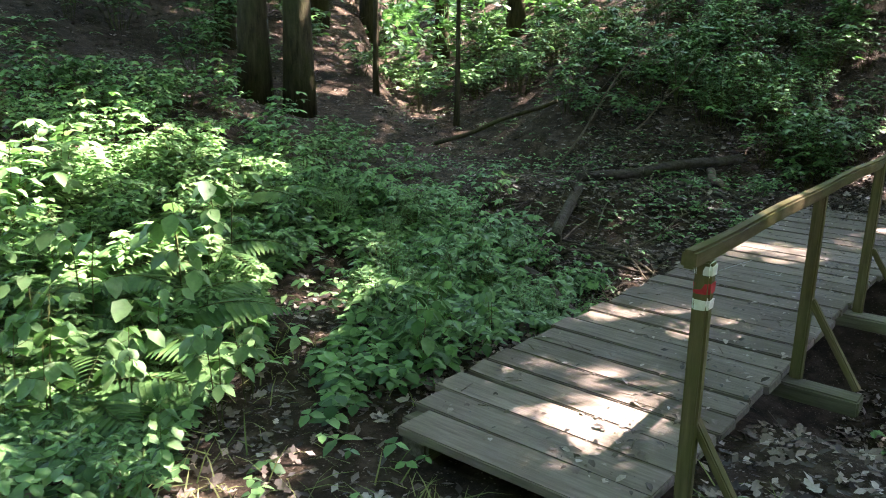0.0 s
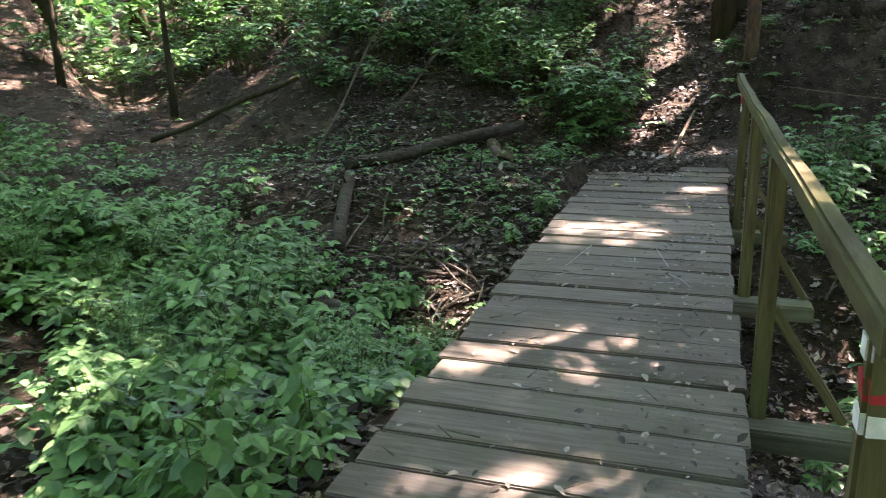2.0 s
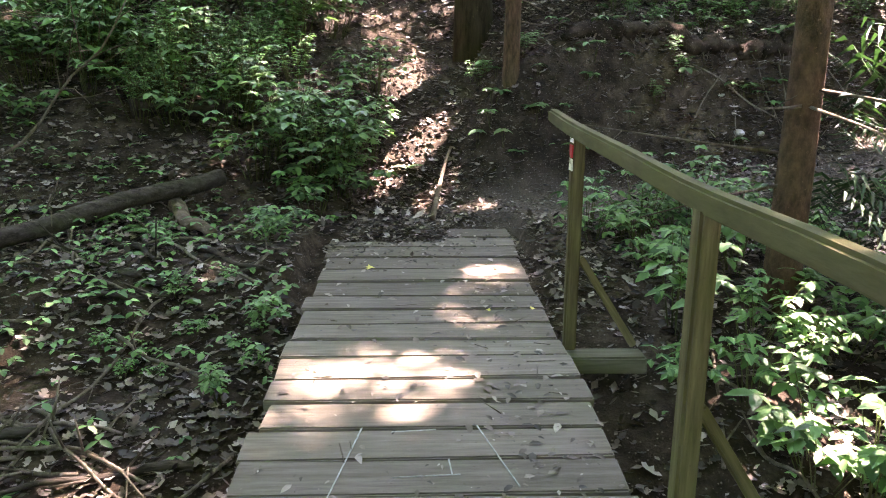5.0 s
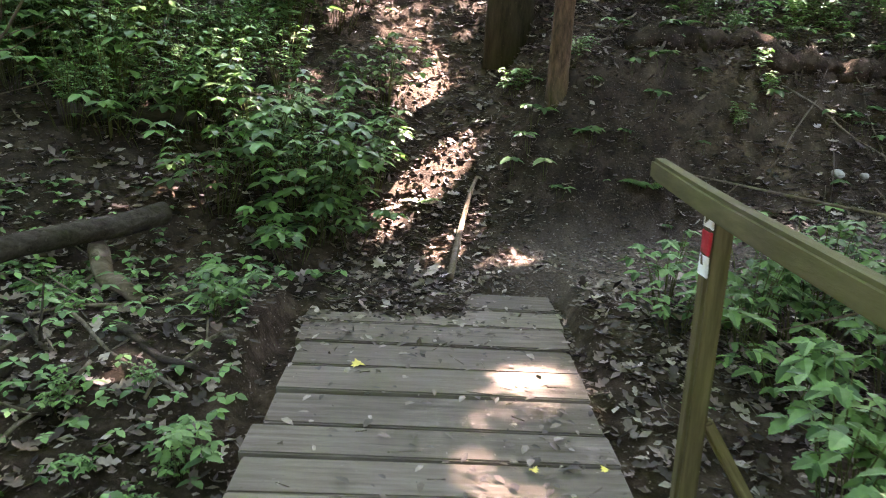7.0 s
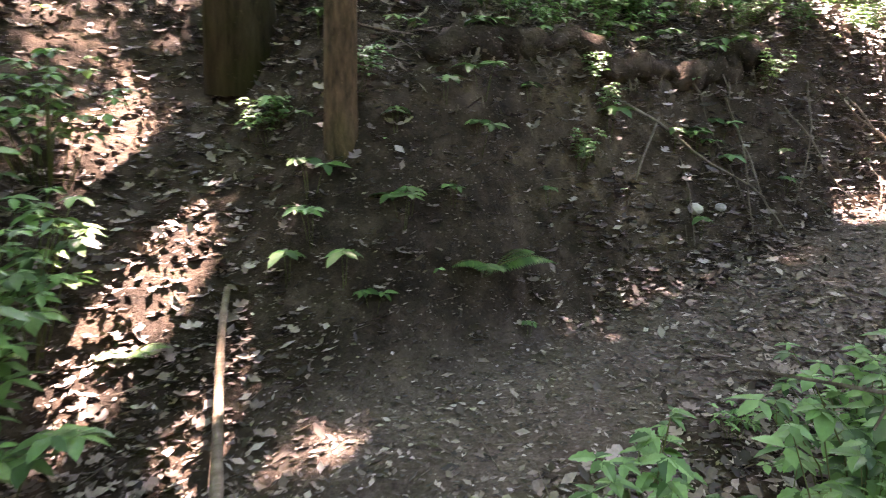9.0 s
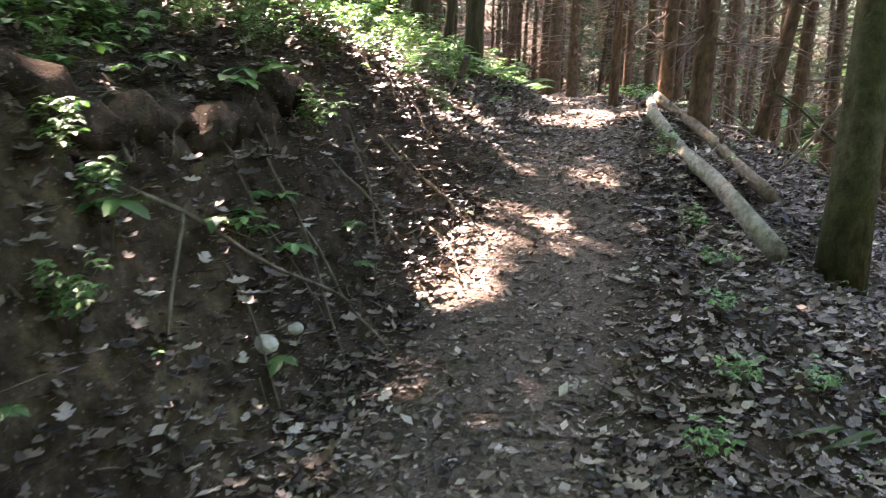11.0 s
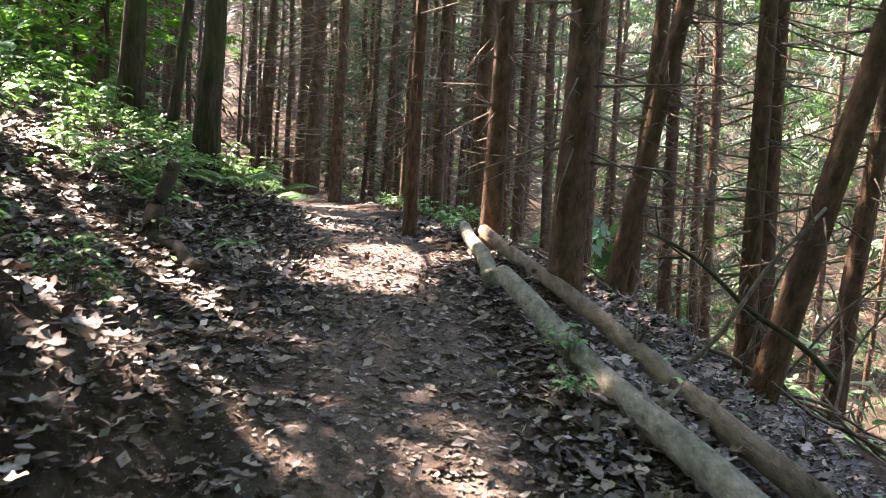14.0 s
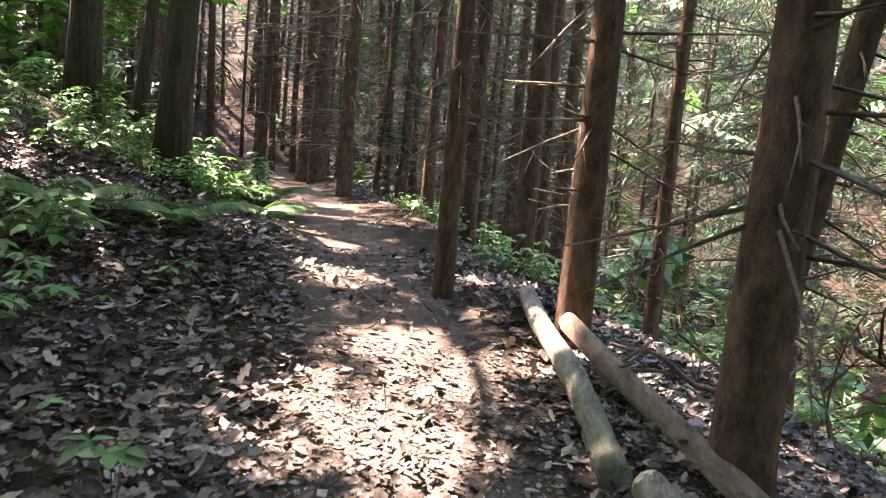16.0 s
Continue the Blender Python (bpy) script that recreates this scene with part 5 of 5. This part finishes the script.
# twigs on the soil
tw = []
x, y, z, r = many(3600, (-4.5, 12), (5, 16.5), lambda x, y: np.where(on_boards(x, y), 0.0, 0.6), 41)
for px, py, pz in zip(x, y, z):
    a, ln = r.uniform(0, 6.283), r.uniform(0.05, 0.22)
    tw.append(([(px, py, pz + .008), (px + math.cos(a) * ln, py + math.sin(a) * ln, pz + .012 + r.uniform(-.01, .03))], [0.003, 0.002]))
for _ in range(60):
    px, py, a, ln = r.uniform(-1.2, -.05), r.uniform(4.6, 11.3), r.uniform(0, 6.283), r.uniform(.04, .14)
    tw.append(([(px, py, .005), (px + math.cos(a) * ln, py + math.sin(a) * ln, .006)], [0.003, 0.002]))
ob = tubes_mesh("fallen_twigs", tw, TWIG, None, 3)
tagged(ob, "thin dry twigs scattered on soil and boards", "twigs", kind="stuff")
for x, y, z in ((-0.94, 10.39, .006), (-0.33, 9.6, .006), (-0.05, 9.62, .006)):
    ob = scatter("yellow_leaf", LOBED, [(x, y, z)], [(random.uniform(-1, 1), 1, 0)], [(0, .1, 1)], [0.09 if x < -.5 else .05], YELLOW)
    tagged(ob, "pale yellow fallen leaf on a bridge board", "leaf")


# ---- branches that stick out of the slope and the bank ----
def limb(a, b, r0, r1, mat, label, seed, twigs=6, bend=0.08, reach=0.5):
    """A bare branch: a bent stem with side twigs as parts of their own."""
    r = np.random.default_rng(seed)
    thing = log("dead_branch", a, b, r0, r1, mat, label, "branch", bend, 7, seed)
    a, b = Vector(a), Vector(b)
    for _ in range(twigs):
        p = a.lerp(b, r.uniform(0.2, 0.95))
        d = (b - a).normalized() * r.uniform(0.1, 0.9) + Vector(unit(1, r)[0]) * 0.8
        q = p + d * reach * r.uniform(0.4, 1.0)
        m = (p + q) / 2 + Vector(unit(1, r)[0]) * 0.06
        under(thing, tubes_mesh("twig", [([p, m, q], [r1 * 0.7, r1 * 0.5, 0.002])], mat, None, 4), Matrix())
    return thing


limb((8.36, 11.15, 0.75), (9.2, 12.2, 1.55), 0.022, 0.012, DARK_BARK, "dark bare branch jutting from a trunk", 201, 5)
limb((8.5, 12.2, 0.5), (8.75, 11.15, 1.8), 0.02, 0.012, PALE_TWIG, "pale dry branch leaning in the brush", 202, 7)
limb((-4.3, 10.9, hz(-4.3, 10.9) + .1), (-3.3, 11.2, 1.95), 0.014, 0.006, PALE_TWIG, "pale dry branching twig over the bank", 203, 18, 0.1, 0.75)
limb((-3.6, 11.4, hz(-3.6, 11.4) + .1), (-2.6, 11.3, 1.6), 0.012, 0.006, PALE_TWIG, "pale dry branching twig over the bank", 204, 12, 0.1, 0.6)
limb(on(1.15, 13.7, .1), on(0.85, 13.05, .06), 0.012, 0.009, TWIG, "bare root hanging down the cut bank", 205, 3, 0.06, 0.2)
limb(on(2.1, 13.6, .05), (2.95, 13.2, hz(2.95, 13.2) + .3), 0.012, 0.006, TWIG, "dry branch sticking out of the bank", 206, 4, 0.04, 0.3)
br = np.random.default_rng(303)
for n in range(16):
    x, y = br.uniform(0.3, 4.6), 13.3 + br.uniform(0, 0.5)
    limb(on(x, y + .25, .05), on(x + br.uniform(-.5, .5), y - .25, .03), 0.008, 0.004, TWIG, "thin bare root on the cut bank", 210 + n, 2, 0.05, 0.2)
for n in range(14):
    x, y = br.uniform(7.5, 12.5), br.uniform(10.6, 12.3)
    limb(on(x, y, .0), (x + br.uniform(-.9, .9), y + br.uniform(-.9, .9), hz(x, y) + br.uniform(.5, 1.5)), 0.014, 0.006, PALE_TWIG, "dry branch standing in the brush heap", 240 + n, 6, 0.1, 0.5) if x > 9.2 else None


# ---- overhanging mat of soil and roots along the top of the cut bank ----
mr = np.random.default_rng(404)
for x0, x1, y0, y1 in ((0.75, 1.75, 13.38, 13.72), (1.65, 2.7, 13.7, 13.78), (2.6, 3.5, 13.76, 13.9)):
    u = np.linspace(0, 1, 16)
    mx, my = x0 + (x1 - x0) * u, y0 + (y1 - y0) * u + mr.normal(size=16) * 0.02
    mz = height(mx, my) + 0.01
    pts = [(a, b, c) for a, b, c in zip(mx, my, mz)]
    rad = (0.035 + 0.075 * np.sin(np.pi * u) ** 0.5 + 0.02 * mr.normal(size=16)).clip(0.02)
    mat_thing = new("root_mat")
    mat_thing.location = pts[0]
    tagged(mat_thing, "overhanging clod of dark soil and roots on the bank", "soil clod")
    v, f = tube_data(pts, rad, 14, 0.22, 5)
    under(mat_thing, mesh_object("clod", v, f, SOIL), Matrix())
    for k in range(9):
        i = int(mr.integers(2, 14))
        p = Vector(pts[i]) + Vector((0, -0.8 * rad[i], -0.3 * rad[i]))
        q = p + Vector((mr.uniform(-.06, .06), mr.uniform(-.06, 0.0), -mr.uniform(.08, .22)))
        under(mat_thing, tubes_mesh("root", [([p, (p + q) / 2 + Vector((mr.uniform(-.02, .02), -.02, 0)), q], [0.005, 0.004, 0.002])], TWIG, None, 4), Matrix())
